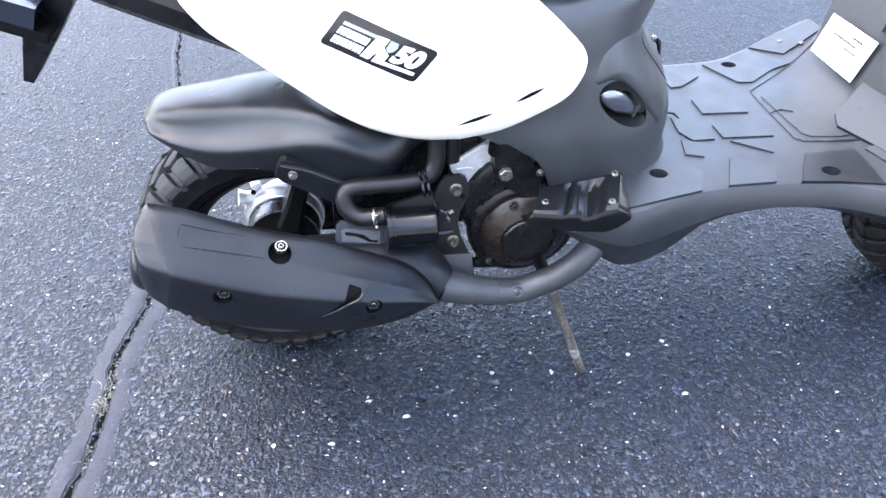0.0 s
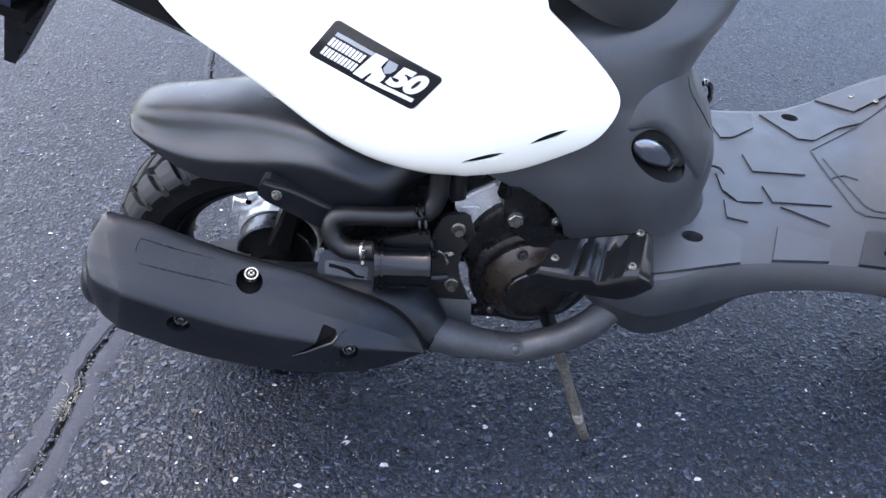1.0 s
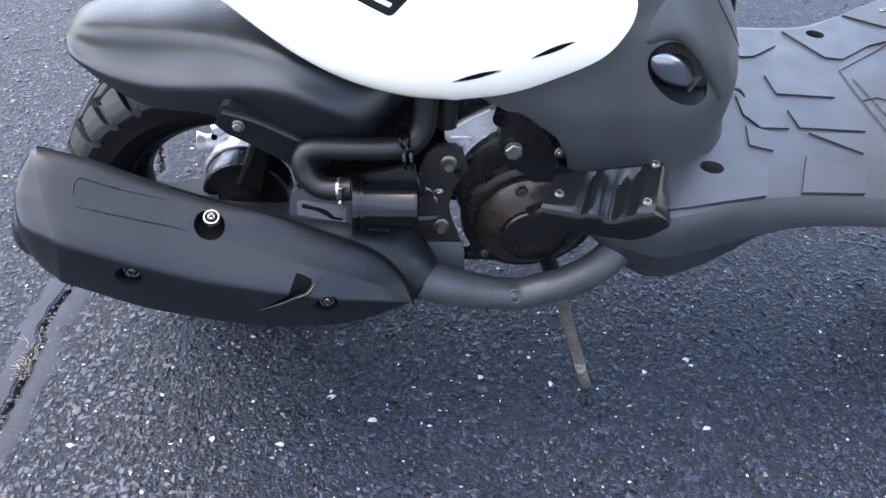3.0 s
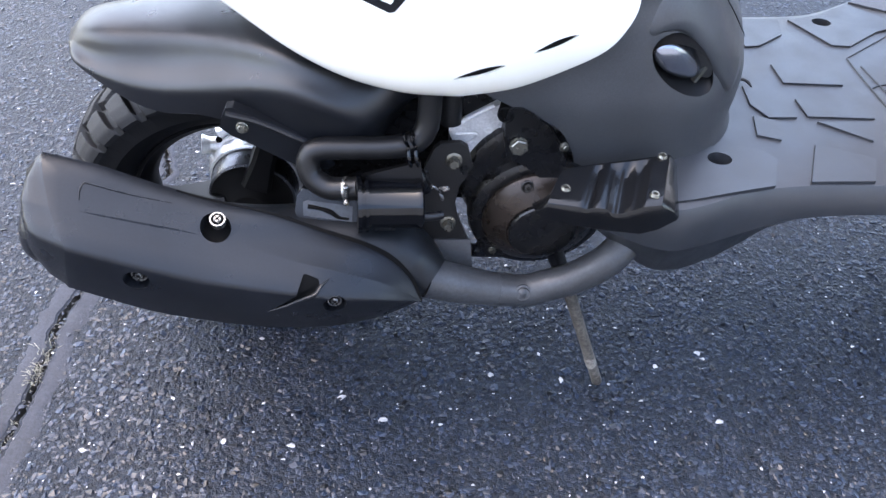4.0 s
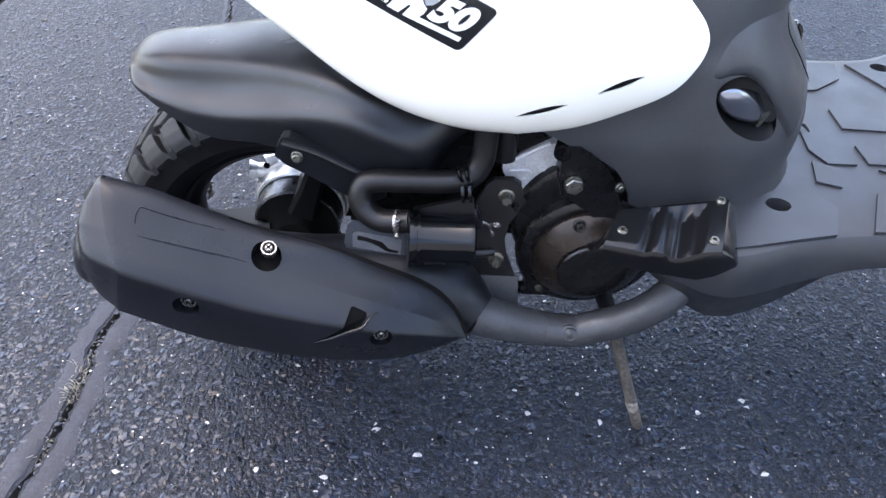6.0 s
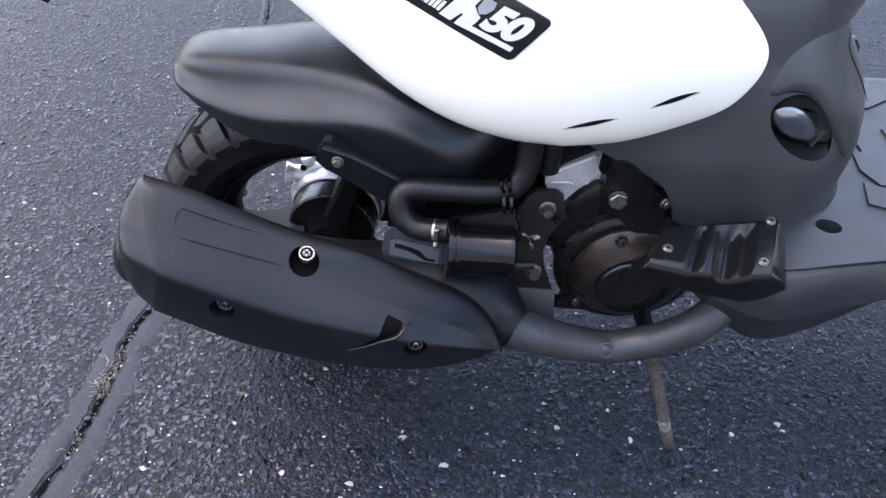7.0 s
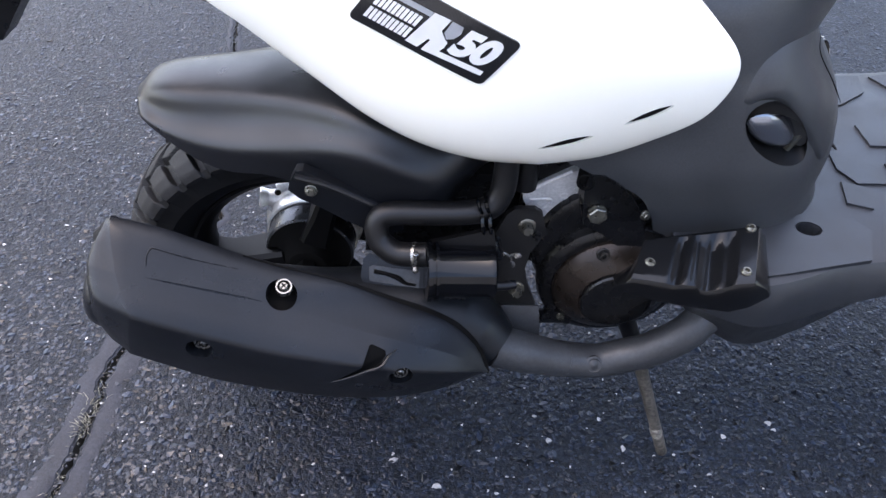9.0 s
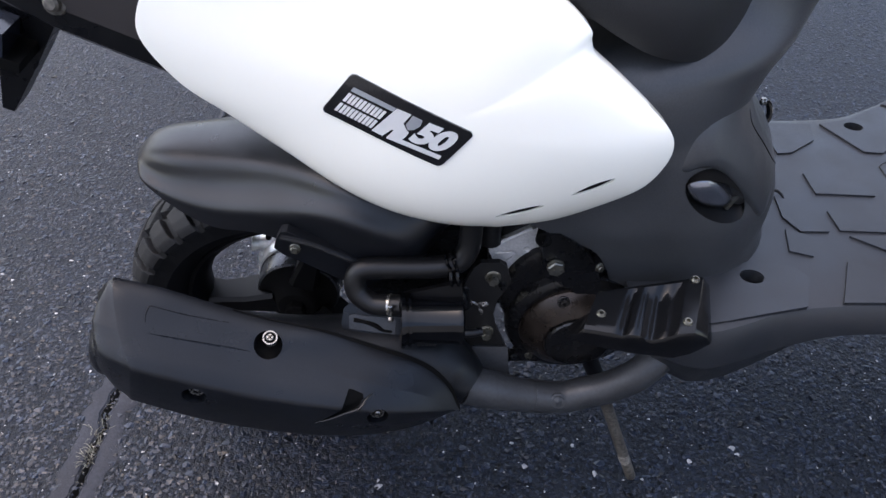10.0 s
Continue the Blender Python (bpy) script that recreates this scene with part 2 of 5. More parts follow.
def cut(ob, bm, lining=None):
    """Takes the volume of a bmesh out of an object's mesh."""
    bmesh.ops.recalc_face_normals(bm, faces=bm.faces)
    me = bpy.data.meshes.new("cutter")
    bm.to_mesh(me)
    bm.free()
    if lining:
        me.materials.append(lining)
    tool = new("cutter", me)
    mod = ob.modifiers.new("cut", "BOOLEAN")
    mod.operation, mod.object, mod.solver = "DIFFERENCE", tool, "EXACT"
    if lining:
        mod.material_mode = "TRANSFER"
    done = bpy.data.meshes.new_from_object(ob.evaluated_get(bpy.context.evaluated_depsgraph_get()))
    ob.modifiers.clear()
    ob.data = done
    bpy.data.objects.remove(tool)
    done.polygons.foreach_set("use_smooth", [True] * len(done.polygons))
    done.set_sharp_from_angle(angle=radians(35))


# ---- ground ----
rng = np.random.default_rng(4)


def crack_x(y):
    """The crack's wandering line across the ground."""
    base = np.interp(y, [-0.6, -0.3, -0.2, -0.12, -0.05, 0.02, 0.09, 0.2, 0.265, 0.305, 0.36, 0.48, 0.93, 1.1, 1.3, 2.5], [-0.36, -0.33, -0.313, -0.31, -0.309, -0.3, -0.28, -0.262, -0.244, -0.222, -0.24, -0.268, -0.325, -0.35, -0.372, -0.42])
    return base + 0.007 * noise.noise((y * 9, 0.3, 0)) + 0.006 * noise.noise((y * 37, 2.7, 0)) + 0.0035 * noise.noise((y * 110, 5.1, 0))


def build_ground():
    bm = bmesh.new()
    ys = [-300.0, -3.0, *np.linspace(-0.9, 2.4, 700), 8.0, 300.0]
    rows = []
    for y in ys:
        inside = -0.95 < y < 2.45
        x = crack_x(min(max(y, -0.9), 2.4))
        w = (0.0042 + 0.0034 * noise.noise((y * 14, 8.2, 0)) + 0.0034 * noise.noise((y * 75, 1.2, 0)) + 0.002 * noise.noise((y * 190, 1.2, 3))) if inside else 0.0005
        w = max(w, 0.0008)
        rows.append([bm.verts.new(p) for p in ((-300, y, 0), (x - w, y, 0), (x - w * 0.3, y, -0.012 if inside else -0.0005), (x + w * 0.4, y, -0.014 if inside else -0.0005), (x + w, y, 0), (300, y, 0))])
    for a, b in zip(rows, rows[1:]):
        for i in range(5):
            bm.faces.new((a[i], a[i + 1], b[i + 1], b[i]))
    ob = part("ground", bm, ASPHALT, None, smooth=0)
    ob.data.materials.append(DIRT)
    for f in ob.data.polygons:
        if f.index % 5 in (1, 2, 3):
            f.material_index = 1
    return tagged(ob, "coarse grey asphalt with a wandering crack", "ground", kind="structure")


build_ground()

# plain low wall added unseen behind the walk, closing the place with warm bounce
bm = bmesh.new()
slab(bm, [(-3.4, -2.5, -0.1), (3.8, -2.5, -0.1), (3.8, -2.5, 1.3), (-3.4, -2.5, 1.3)], (0, -0.2, 0), 0.015)
tagged(part("bounce_wall", bm, PLASTER), "plain low cream wall, unseen, added for warm reflections and bounced light", "wall", kind="structure")


def build_sealant(side, name):
    """A feathered smear of old sealant along one lip of the crack."""
    bm = bmesh.new()
    rows = []
    for y in np.linspace(-0.9, 2.4, 600):
        x = crack_x(y) + side * 0.008
        w = 0.03 + 0.018 * noise.noise((y * 4, side * 3.0, 1)) + 0.016 * noise.noise((y * 19, side * 5.0, 2)) + 0.007 * noise.noise((y * 60, side * 2.0, 4)) + 0.004 * noise.noise((y * 150, side * 2.0, 7))
        w *= float(np.interp(y, [0.1, 0.35], [1.0, 0.35]))
        rows.append([bm.verts.new((x + side * w * f, y, h)) for f, h in ((0, 0.0002), (0.05, 0.0014), (0.45, 0.0017), (0.75, 0.0007), (1.0, -0.0004))])
    for a, b in zip(rows, rows[1:]):
        for i in range(4):
            bm.faces.new((a[i], a[i + 1], b[i + 1], b[i]))
    return tagged(part(name, bm, SEALANT), "smooth grey sealant smeared along the crack", "sealant", kind="structure")


build_sealant(-1, "crack_sealant")
build_sealant(1, "crack_sealant")


def scatter(name, xs, ys, sizes, mat, label, category, sink=0.35):
    """Many small angular stones lying in the ground, as one object."""
    n = len(xs)
    base = np.array([(1.15, 0, -0.1), (-0.55, 0.98, -0.1), (-0.55, -0.98, -0.1), (0.5, 0.55, 0.75), (-0.78, 0.05, 0.7), (0.42, -0.6, 0.8)])
    faces = np.array([(0, 3, 5), (0, 1, 3), (1, 4, 3), (1, 2, 4), (2, 5, 4), (2, 0, 5), (3, 4, 5)])
    p = base[None] * (1 + 0.3 * rng.standard_normal((n, 6, 3)).clip(-1.2, 1.2))
    p[:, :, 2] *= (0.28 + 0.3 * rng.random(n))[:, None]
    a = rng.random(n) * 2 * np.pi
    ca, sa = np.cos(a)[:, None], np.sin(a)[:, None]
    q = np.empty_like(p)
    stretch = (0.7 + 0.75 * rng.random(n))[:, None]
    q[:, :, 0] = (p[:, :, 0] * ca - p[:, :, 1] * sa) * stretch
    q[:, :, 1] = (p[:, :, 0] * sa + p[:, :, 1] * ca) / stretch
    q[:, :, 2] = p[:, :, 2]
    q *= np.asarray(sizes)[:, None, None]
    q[:, :, 0] += np.asarray(xs)[:, None]
    q[:, :, 1] += np.asarray(ys)[:, None]
    q[:, :, 2] -= np.asarray(sizes)[:, None] * sink * 0.3
    idx = (faces[None] + (np.arange(n) * 6)[:, None, None]).reshape(-1, 3)
    me = bpy.data.meshes.new(name)
    me.from_pydata(q.reshape(-1, 3).tolist(), [], idx.tolist())
    me.materials.append(mat)
    return tagged(new(name, me), label, category, kind="stuff")


def away_from_crack(xs, ys, gap):
    line = np.array([crack_x(y) for y in np.linspace(-1.2, 3.2, 400)])
    return np.abs(xs - np.interp(ys, np.linspace(-1.2, 3.2, 400), line)) > gap


gy = -0.95 + 3.6 * rng.random(250000) ** 1.5
reach = 1.2 + 0.62 * (gy + 0.62)
side = rng.uniform(-1, 1, len(gy))
thin = rng.random(len(gy)) < np.clip((gy + 0.97) / 0.4, 0, 1) * np.clip((1 - np.abs(side)) / 0.3, 0, 1) * np.clip((2.65 - gy) / 0.8, 0, 1)
gx, gy = (0.2 + side * reach)[thin], gy[thin]
gs = np.clip(rng.lognormal(-5.9, 0.36, len(gx)), 0.0012, 0.0068)
keep = away_from_crack(gx, gy, np.where(rng.random(len(gx)) < 0.2, 0.012, 0.008 + 0.024 * rng.random(len(gx)) ** 0.5 + 0.022 * rng.random(len(gx))))
scatter("asphalt_aggregate", gx[keep], gy[keep], gs[keep], CHIP, "coarse stone aggregate standing proud in worn asphalt", "aggregate")
px = np.concatenate([rng.uniform(-0.75, 1.05, 1900), rng.uniform(-1.6, 2.2, 260), [0.113, 0.174, -0.039, -0.216, 0.052, 0.431, 0.578, 0.645, 0.33, 0.65]])
py = np.concatenate([rng.uniform(-0.62, 0.7, 1900), rng.uniform(0.5, 2.4, 260), [-0.184, -0.221, -0.246, -0.252, -0.255, -0.165, -0.147, -0.241, -0.154, -0.124]])
ps = np.concatenate([np.clip(rng.lognormal(-6.65, 0.42, 2160), 0.0006, 0.004), np.full(10, 0.0052)])
scatter("pale_grit", px, py, ps, PEBBLE, "loose pale grit on the asphalt", "grit", 0.1)


cy = rng.uniform(-0.7, 2.2, 700)
cx = np.array([crack_x(y) for y in cy]) + rng.normal(0, 0.0045, len(cy))
scatter("crack_debris", cx, cy, np.clip(rng.lognormal(-6.3, 0.4, len(cy)), 0.0008, 0.004), CHIP, "dark crumbs of asphalt lying in the crack", "debris", 0.5)


def build_tuft(x, y, n, tall, label):
    """Dry blades and crumbs caught in the crack."""
    bm = bmesh.new()
    r = random.Random(int(1000 * (x + y + 9)))
    for _ in range(n):
        px_, py_ = x + r.gauss(0, 0.005), y + r.gauss(0, 0.016)
        a, h, l = r.uniform(0, 6.28), r.uniform(0.3, 1) * tall, r.uniform(0.004, 0.016)
        d = Vector((math.cos(a), math.sin(a), 0))
        s = Vector((-d.y, d.x, 0)) * 0.0006
        b0 = Vector((px_, py_, -0.006))
        pts = [b0, b0 + d * l * 0.4 + Vector((0, 0, h * 0.8 + 0.004)), b0 + d * l + Vector((0, 0, h + 0.004))]
        loft(bm, [[p - s * k, p + s * k, p + Vector((0, 0, 0.0006)) * k] for p, k in zip(pts, (1, 0.8, 0.15))])
    return tagged(part("weed_tuft", bm, GRASS, None, smooth=0), label, "weed", kind="stuff")


build_tuft(-0.315, -0.128, 70, 0.011, "dry straw-coloured weed tuft in the crack")
build_tuft(-0.309, -0.085, 26, 0.004, "small dry straw-coloured weed tuft in the crack")
build_tuft(-0.322, -0.215, 26, 0.004, "sparse dry grass crumbs in the crack")


# ---- scooter ----
scooter = tagged(new("scooter"), "white and dark grey scooter raised on its centre stand", "scooter")

# rear wheel
AXLE = Vector((0.004, 0.0, 0.222))
TREAD = ([0.0, 0.02, 0.04, 0.055, 0.064, 0.068], [0.2185, 0.2175, 0.2125, 0.2055, 0.197, 0.186])


def spin(bm, profile, n=72, centre=(0, 0, 0)):
    """A ring about the wheel's axle from a closed profile of (y, r)."""
    c = Vector(centre)
    rings = [[c + Vector((r * math.cos(2 * math.pi * k / n), y, r * math.sin(2 * math.pi * k / n))) for y, r in profile] for k in range(n + 1)]
    loft(bm, rings, True, False)
    bmesh.ops.remove_doubles(bm, verts=bm.verts, dist=1e-5)


def groove(turn, w):
    """How deep the tread is cut at a place: 0 on a block, 1 in a groove."""
    side = 1 if w > 0 else -1
    a = abs(w)
    zig = 0.033 + 0.003 * math.sin(2 * math.pi * turn)
    shift = 0.5 if side > 0 else 0.0
    if a < zig:
        pos = turn + shift - 0.9 * a / 0.033
    else:
        pos = turn + shift - 0.45 + 0.35 * (a - 0.033) / 0.033
    reach = min(a - 0.003, abs(a - zig) - 0.0032, (abs(pos - round(pos)) - 0.14) * 0.04)
    return min(1.0, max(0.0, 0.5 - reach / 0.0022))


def tyre_mesh():
    bm = bmesh.new()
    lower = [(0.0645, 0.1835), (0.064, 0.165), (0.055, 0.152), (0.042, 0.144), (0.035, 0.1405), (0.033, 0.134)]
    across = [0.067 * k / 38 for k in range(39)]
    ws = [-w for w in across[:0:-1]] + across
    n, blocks = 34 * 30, 34
    rings = []
    for k in range(n):
        a = 2 * math.pi * k / n
        ca, sa = math.cos(a), math.sin(a)
        ring = [(-y, r) for y, r in lower[::-1]]
        for w in ws:
            fade = 1.0 if abs(w) < 0.062 else 0.6
            ring.append((w, float(np.interp(abs(w), *TREAD)) - 0.0085 * fade * groove(k * blocks / n, w)))
        ring += lower
        rings.append([Vector((r * ca, y, r * sa)) for y, r in ring + [(0.0, 0.131)]])
    vs = loft(bm, rings, True, False)
    m = len(rings[0])
    for i in range(m):
        j = (i + 1) % m
        bm.faces.new((vs[-1][i], vs[-1][j], vs[0][j], vs[0][i]))
    for f in bm.faces:
        c = f.calc_center_median()
        turn = (math.atan2(c.z, c.x) % (2 * math.pi)) * blocks / (2 * math.pi)
        f.material_index = 1 if math.hypot(c.x, c.z) > 0.185 and abs(c.y) < 0.0685 and groove(turn, c.y) < 0.12 else 0
    return bm


def rim_mesh():
    bm = bmesh.new()
    spin(bm, [(-0.036, 0.1435), (-0.0385, 0.141), (-0.0385, 0.137), (-0.033, 0.133), (-0.026, 0.1265), (0, 0.121), (0.026, 0.1265), (0.033, 0.133), (0.0385, 0.137), (0.0385, 0.141), (0.036, 0.1435), (0.02, 0.131), (-0.02, 0.131)])
    return bm


def build_wheel(name, centre, spoke_angle, hub):
    wheel = part(name, rim_mesh(), WHEEL, scooter, "black cast wheel with three spokes")
    wheel.location = centre
    tyre = part("tyre", tyre_mesh(), RUBBER, wheel, "fat black tyre with dusty chunky block tread", 30)
    tyre.data.materials.append(DUSTY)
    for k in range(3):
        bm = bmesh.new()
        a = radians(spoke_angle + 120 * k)
        d, s = Vector((math.cos(a), 0, math.sin(a))), Vector((-math.sin(a), 0, math.cos(a)))
        rings = []
        for r, w, y0, y1 in ((0.03, 0.019, -0.03, 0.02), (0.07, 0.0145, -0.026, 0.018), (0.105, 0.0135, -0.02, 0.018), (0.124, 0.017, -0.022, 0.022)):
            rings.append([d * r + s * w + Vector((0, y0 + 0.005, 0)), d * r + s * (w - 0.005) + Vector((0, y0, 0)), d * r - s * (w - 0.005) + Vector((0, y0, 0)), d * r - s * w + Vector((0, y0 + 0.005, 0)), d * r - s * w + Vector((0, y1, 0)), d * r + s * w + Vector((0, y1, 0))])
        loft(bm, rings)
        part("spoke", bm, WHEEL, wheel)
    bm = bmesh.new()
    turned(bm, (0, -0.034, 0), (0, 1, 0), [(-0.004, 0.0), (-0.004, 0.024), (0, 0.028), (0.006, 0.03), (0.02, hub - 0.012), (0.0215, hub - 0.003), (0.05, hub - 0.003)], 48)
    turned(bm, (0, -0.038, 0), (0, -1, 0), [(0, 0.014), (0.01, 0.014), (0.012, 0.012)], 6)
    part("hub", bm, VOID, wheel)
    bm = bmesh.new()
    turned(bm, (0, -0.0125, 0), (0, 1, 0), [(0, hub - 0.0028), (0.0015, hub - 0.0005), (0.004, hub), (0.029, hub), (0.0305, hub + 0.001), (0.0325, hub + 0.001), (0.0325, hub - 0.006)], 64)
    part("brake_drum", bm, DRUM, wheel, "satin dark steel brake drum", 30)
    bm = bmesh.new()
    va = radians(spoke_angle + 37)
    vd = Vector((math.cos(va), 0, math.sin(va)))
    tube(bm, [vd * 0.126, vd * 0.118 + Vector((0, -0.003, 0)), vd * 0.111 + Vector((0, -0.013, 0)), vd * 0.106 + Vector((0, -0.02, 0))], 0.0036, 10)
    part("valve_stem", bm, HOSE, wheel)
    bm = bmesh.new()
    turned(bm, vd * 0.1065 + Vector((0, -0.0195, 0)), (-vd + Vector((0, -0.9, 0))), [(0, 0.0045), (0.002, 0.0055), (0.009, 0.0055), (0.011, 0.0042)], 12)
    part("valve_cap", bm, BLUE, wheel, "bright blue plastic valve cap")
    return wheel


build_wheel("rear_wheel", AXLE, 190, 0.0565)
build_wheel("front_wheel", (1.25, 0.0, 0.2175), 80, 0.05)

# rear brake and gear case on the far side of the wheel
gear = bmesh.new()
turned(gear, AXLE + Vector((0, 0.0205, 0)), (0, 1, 0), [(0, 0.052), (0, 0.0585), (0.0015, 0.0602), (0.022, 0.0612), (0.024, 0.065), (0.033, 0.065), (0.036, 0.06), (0.05, 0.052), (0.07, 0.045)], 56)
gear_case = part("gear_case", gear, POLISHED, scooter, "bare cast aluminium gear case behind the wheel")
bm = bmesh.new()
tube(bm, [(-0.058, 0.05, 0.262), (-0.04, 0.051, 0.261), (-0.016, 0.053, 0.256)], [0.0105, 0.0115, 0.0125], 18)
turned(bm, (-0.056, 0.05, 0.2622), (-1, -0.15, 0.2), [(-0.006, 0.0105), (0.002, 0.0118), (0.008, 0.014), (0.0092, 0.0136), (0.0088, 0.0115), (0.001, 0.0085), (0.001, 0.0)], 24)
block(bm, (-0.035, 0.056, 0.28), (0.015, 0.018, 0.018), (0, -12, 20), 0.005)
tube(bm, [(-0.031, 0.052, 0.272), (-0.02, 0.05, 0.27), (-0.01, 0.048, 0.266)], [0.008, 0.007, 0.008], 12)
part("filler_neck", bm, POLISHED, gear_case, "bare cast aluminium boss")
bm = bmesh.new()
turned(bm, (-0.0395, 0.0455, 0.2745), (-0.2, -1, 0.35), [(0, 0.0045), (0.0015, 0.0042), (0.0015, 0.0)], 14)
part("plug", bm, VOID, gear_case)
bolt("bolt", (-0.0495, 0.034, 0.253), (-0.4, -1, 0.3), gear_case, 0.0036, mat=POLISHED)
bm = bmesh.new()
slab(bm, [(-0.02, 0.085, 0.16), (0.1, 0.085, 0.15), (0.3, 0.085, 0.2), (0.32, 0.085, 0.3), (0.2, 0.085, 0.33), (0.03, 0.085, 0.285)], (0, 0.05, 0), 0.012, 3)
part("transmission_cover", bm, CASE, gear_case, "dark cast transmission cover")

# rear fender and side fairing, one grey shell
FENDER = [  # x, then (y, z): middle, top edge, soft shoulder, flank, flared crease, turned-under lip
    (-0.151, [(0, 0.459), (-0.004, 0.461), (-0.008, 0.461), (-0.011, 0.46), (-0.014, 0.458), (-0.017, 0.455), (-0.019, 0.452), (-0.019, 0.449)]),
    (-0.145, [(0, 0.466), (-0.015, 0.4662), (-0.022, 0.4643), (-0.03, 0.4613), (-0.036, 0.461), (-0.04, 0.457), (-0.043, 0.452), (-0.043, 0.448)]),
    (-0.131, [(0, 0.48), (-0.014, 0.4803), (-0.0311, 0.4776), (-0.0416, 0.4698), (-0.0436, 0.4638), (-0.0494, 0.4581), (-0.062, 0.454), (-0.06, 0.447)]),
    (-0.107, [(0, 0.4885), (-0.022, 0.4888), (-0.0434, 0.4861), (-0.0565, 0.4783), (-0.0585, 0.4674), (-0.0641, 0.457), (-0.0765, 0.4495), (-0.0756, 0.437)]),
    (-0.076, [(0, 0.4935), (-0.024, 0.4938), (-0.0497, 0.4911), (-0.0655, 0.4833), (-0.0682, 0.4705), (-0.0758, 0.4583), (-0.0925, 0.4495), (-0.0896, 0.424)]),
    (-0.045, [(0, 0.4985), (-0.026, 0.4988), (-0.0548, 0.4961), (-0.0725, 0.4883), (-0.0757, 0.4743), (-0.0847, 0.4611), (-0.1045, 0.4515), (-0.0998, 0.419)]),
    (-0.01, [(0, 0.5055), (-0.029, 0.5058), (-0.0628, 0.5031), (-0.0835, 0.4953), (-0.0868, 0.4817), (-0.096, 0.4688), (-0.1165, 0.4595), (-0.1122, 0.428)]),
    (0.027, [(0, 0.5105), (-0.039, 0.5108), (-0.0755, 0.5081), (-0.0978, 0.5003), (-0.1011, 0.4888), (-0.1104, 0.4779), (-0.131, 0.47), (-0.1229, 0.424)]),
    (0.065, [(0, 0.5155), (-0.054, 0.5158), (-0.0944, 0.5131), (-0.1192, 0.5053), (-0.1219, 0.4949), (-0.1294, 0.4851), (-0.146, 0.478), (-0.133, 0.42)]),
    (0.1, [(0, 0.5), (-0.07, 0.508), (-0.128, 0.508), (-0.1385, 0.503), (-0.1425, 0.495), (-0.1505, 0.487), (-0.162, 0.481), (-0.1431, 0.412)]),
    (0.134, [(0, 0.485), (-0.08, 0.49), (-0.129, 0.4985), (-0.142, 0.492), (-0.147, 0.483), (-0.155, 0.474), (-0.165, 0.466), (-0.1447, 0.407)]),
    (0.167, [(0, 0.48), (-0.08, 0.48), (-0.122, 0.487), (-0.134, 0.481), (-0.143, 0.473), (-0.15, 0.462), (-0.158, 0.444), (-0.1386, 0.4)]),
    (0.2, [(0, 0.49), (-0.08, 0.49), (-0.12, 0.489), (-0.128, 0.482), (-0.13, 0.472), (-0.13, 0.462), (-0.13, 0.45), (-0.1, 0.43)]),
    (0.24, [(0, 0.485), (-0.07, 0.485), (-0.1, 0.484), (-0.108, 0.479), (-0.11, 0.472), (-0.11, 0.465), (-0.108, 0.458), (-0.09, 0.45)]),
]


def fender_ring(sec):
    """One near half of a section, rounded at the crease, then its mirror half."""
    p = [Vector((sec[0], y, z)) for y, z in sec[1]]
    crease, lip = p[6], p[7]
    under = Vector((lip.x, crease.y + (lip.y - crease.y) * 0.52, crease.z + (lip.z - crease.z) * 0.38))
    near = spline(p[:7], 28)
    near[-1] = near[-1] + (near[-2] - near[-1]) * 0.4 + (under - near[-1]) * 0.06
    near += spline([crease + (under - crease) * 0.25, under, lip], 8)
    far = [Vector((q.x, -q.y, q.z - 1.2 * max(0.0, q.z - p[0].z) - 1.1 * (math.hypot(q.y, 0.02) - 0.02))) for q in near[:0:-1]]
    return far + near


bm = bmesh.new()
keys = [fender_ring(sec) for sec in FENDER]
samples = [spline([k[i] for k in keys], 92) for i in range(len(keys[0]))]
skin = [[line[j] for line in samples] for j in range(92)]
fixed = {0, 70}
for _ in range(12):
    skin = [[ring[i] if i in fixed else (ring[i - 1] + 2 * ring[i] + ring[i + 1]) / 4 for i in range(len(ring))] for ring in skin]
    skin = [skin[0]] + [[(a + 2 * b + c) / 4 for a, b, c in zip(skin[j - 1], skin[j], skin[j + 1])] for j in range(1, 91)] + [skin[-1]]
loft(bm, [ring + [Vector((q.x + 0.002, q.y * 0.965, q.z - 0.0035)) for q in ring[::-1]] for ring in skin])
part("rear_fender", bm, FENDER_BLACK, scooter, "satin black plastic fender and side fairing", 40)
bm = bmesh.new()
slab(bm, [(0.0215, -0.1465, 0.4355), (0.0245, -0.1465, 0.4455), (0.031, -0.1465, 0.4575), (0.038, -0.1470, 0.4585), (0.075, -0.1490, 0.4395), (0.122, -0.1495, 0.4145), (0.13, -0.1495, 0.3905), (0.109, -0.1490, 0.3795), (0.08, -0.1480, 0.3955), (0.05, -0.1465, 0.4145), (0.031, -0.1465, 0.4255)], (0, 0.012, 0), 0.0035, 3)
hanger = part("fender_bracket", bm, FENDER_BLACK, scooter, "satin black moulded bracket under the fender")
bm = bmesh.new()
tube(bm, [(0.03, -0.1470, 0.452), (0.06, -0.1480, 0.443), (0.09, -0.1495, 0.428), (0.118, -0.1500, 0.4125)], 0.0033, 8)
part("rib", bm, FENDER_BLACK, hanger)
bolt("bolt", (0.0435, -0.1480, 0.4365), (0, -1, 0.15), hanger, 0.0046, 0.006, tall=0.005)

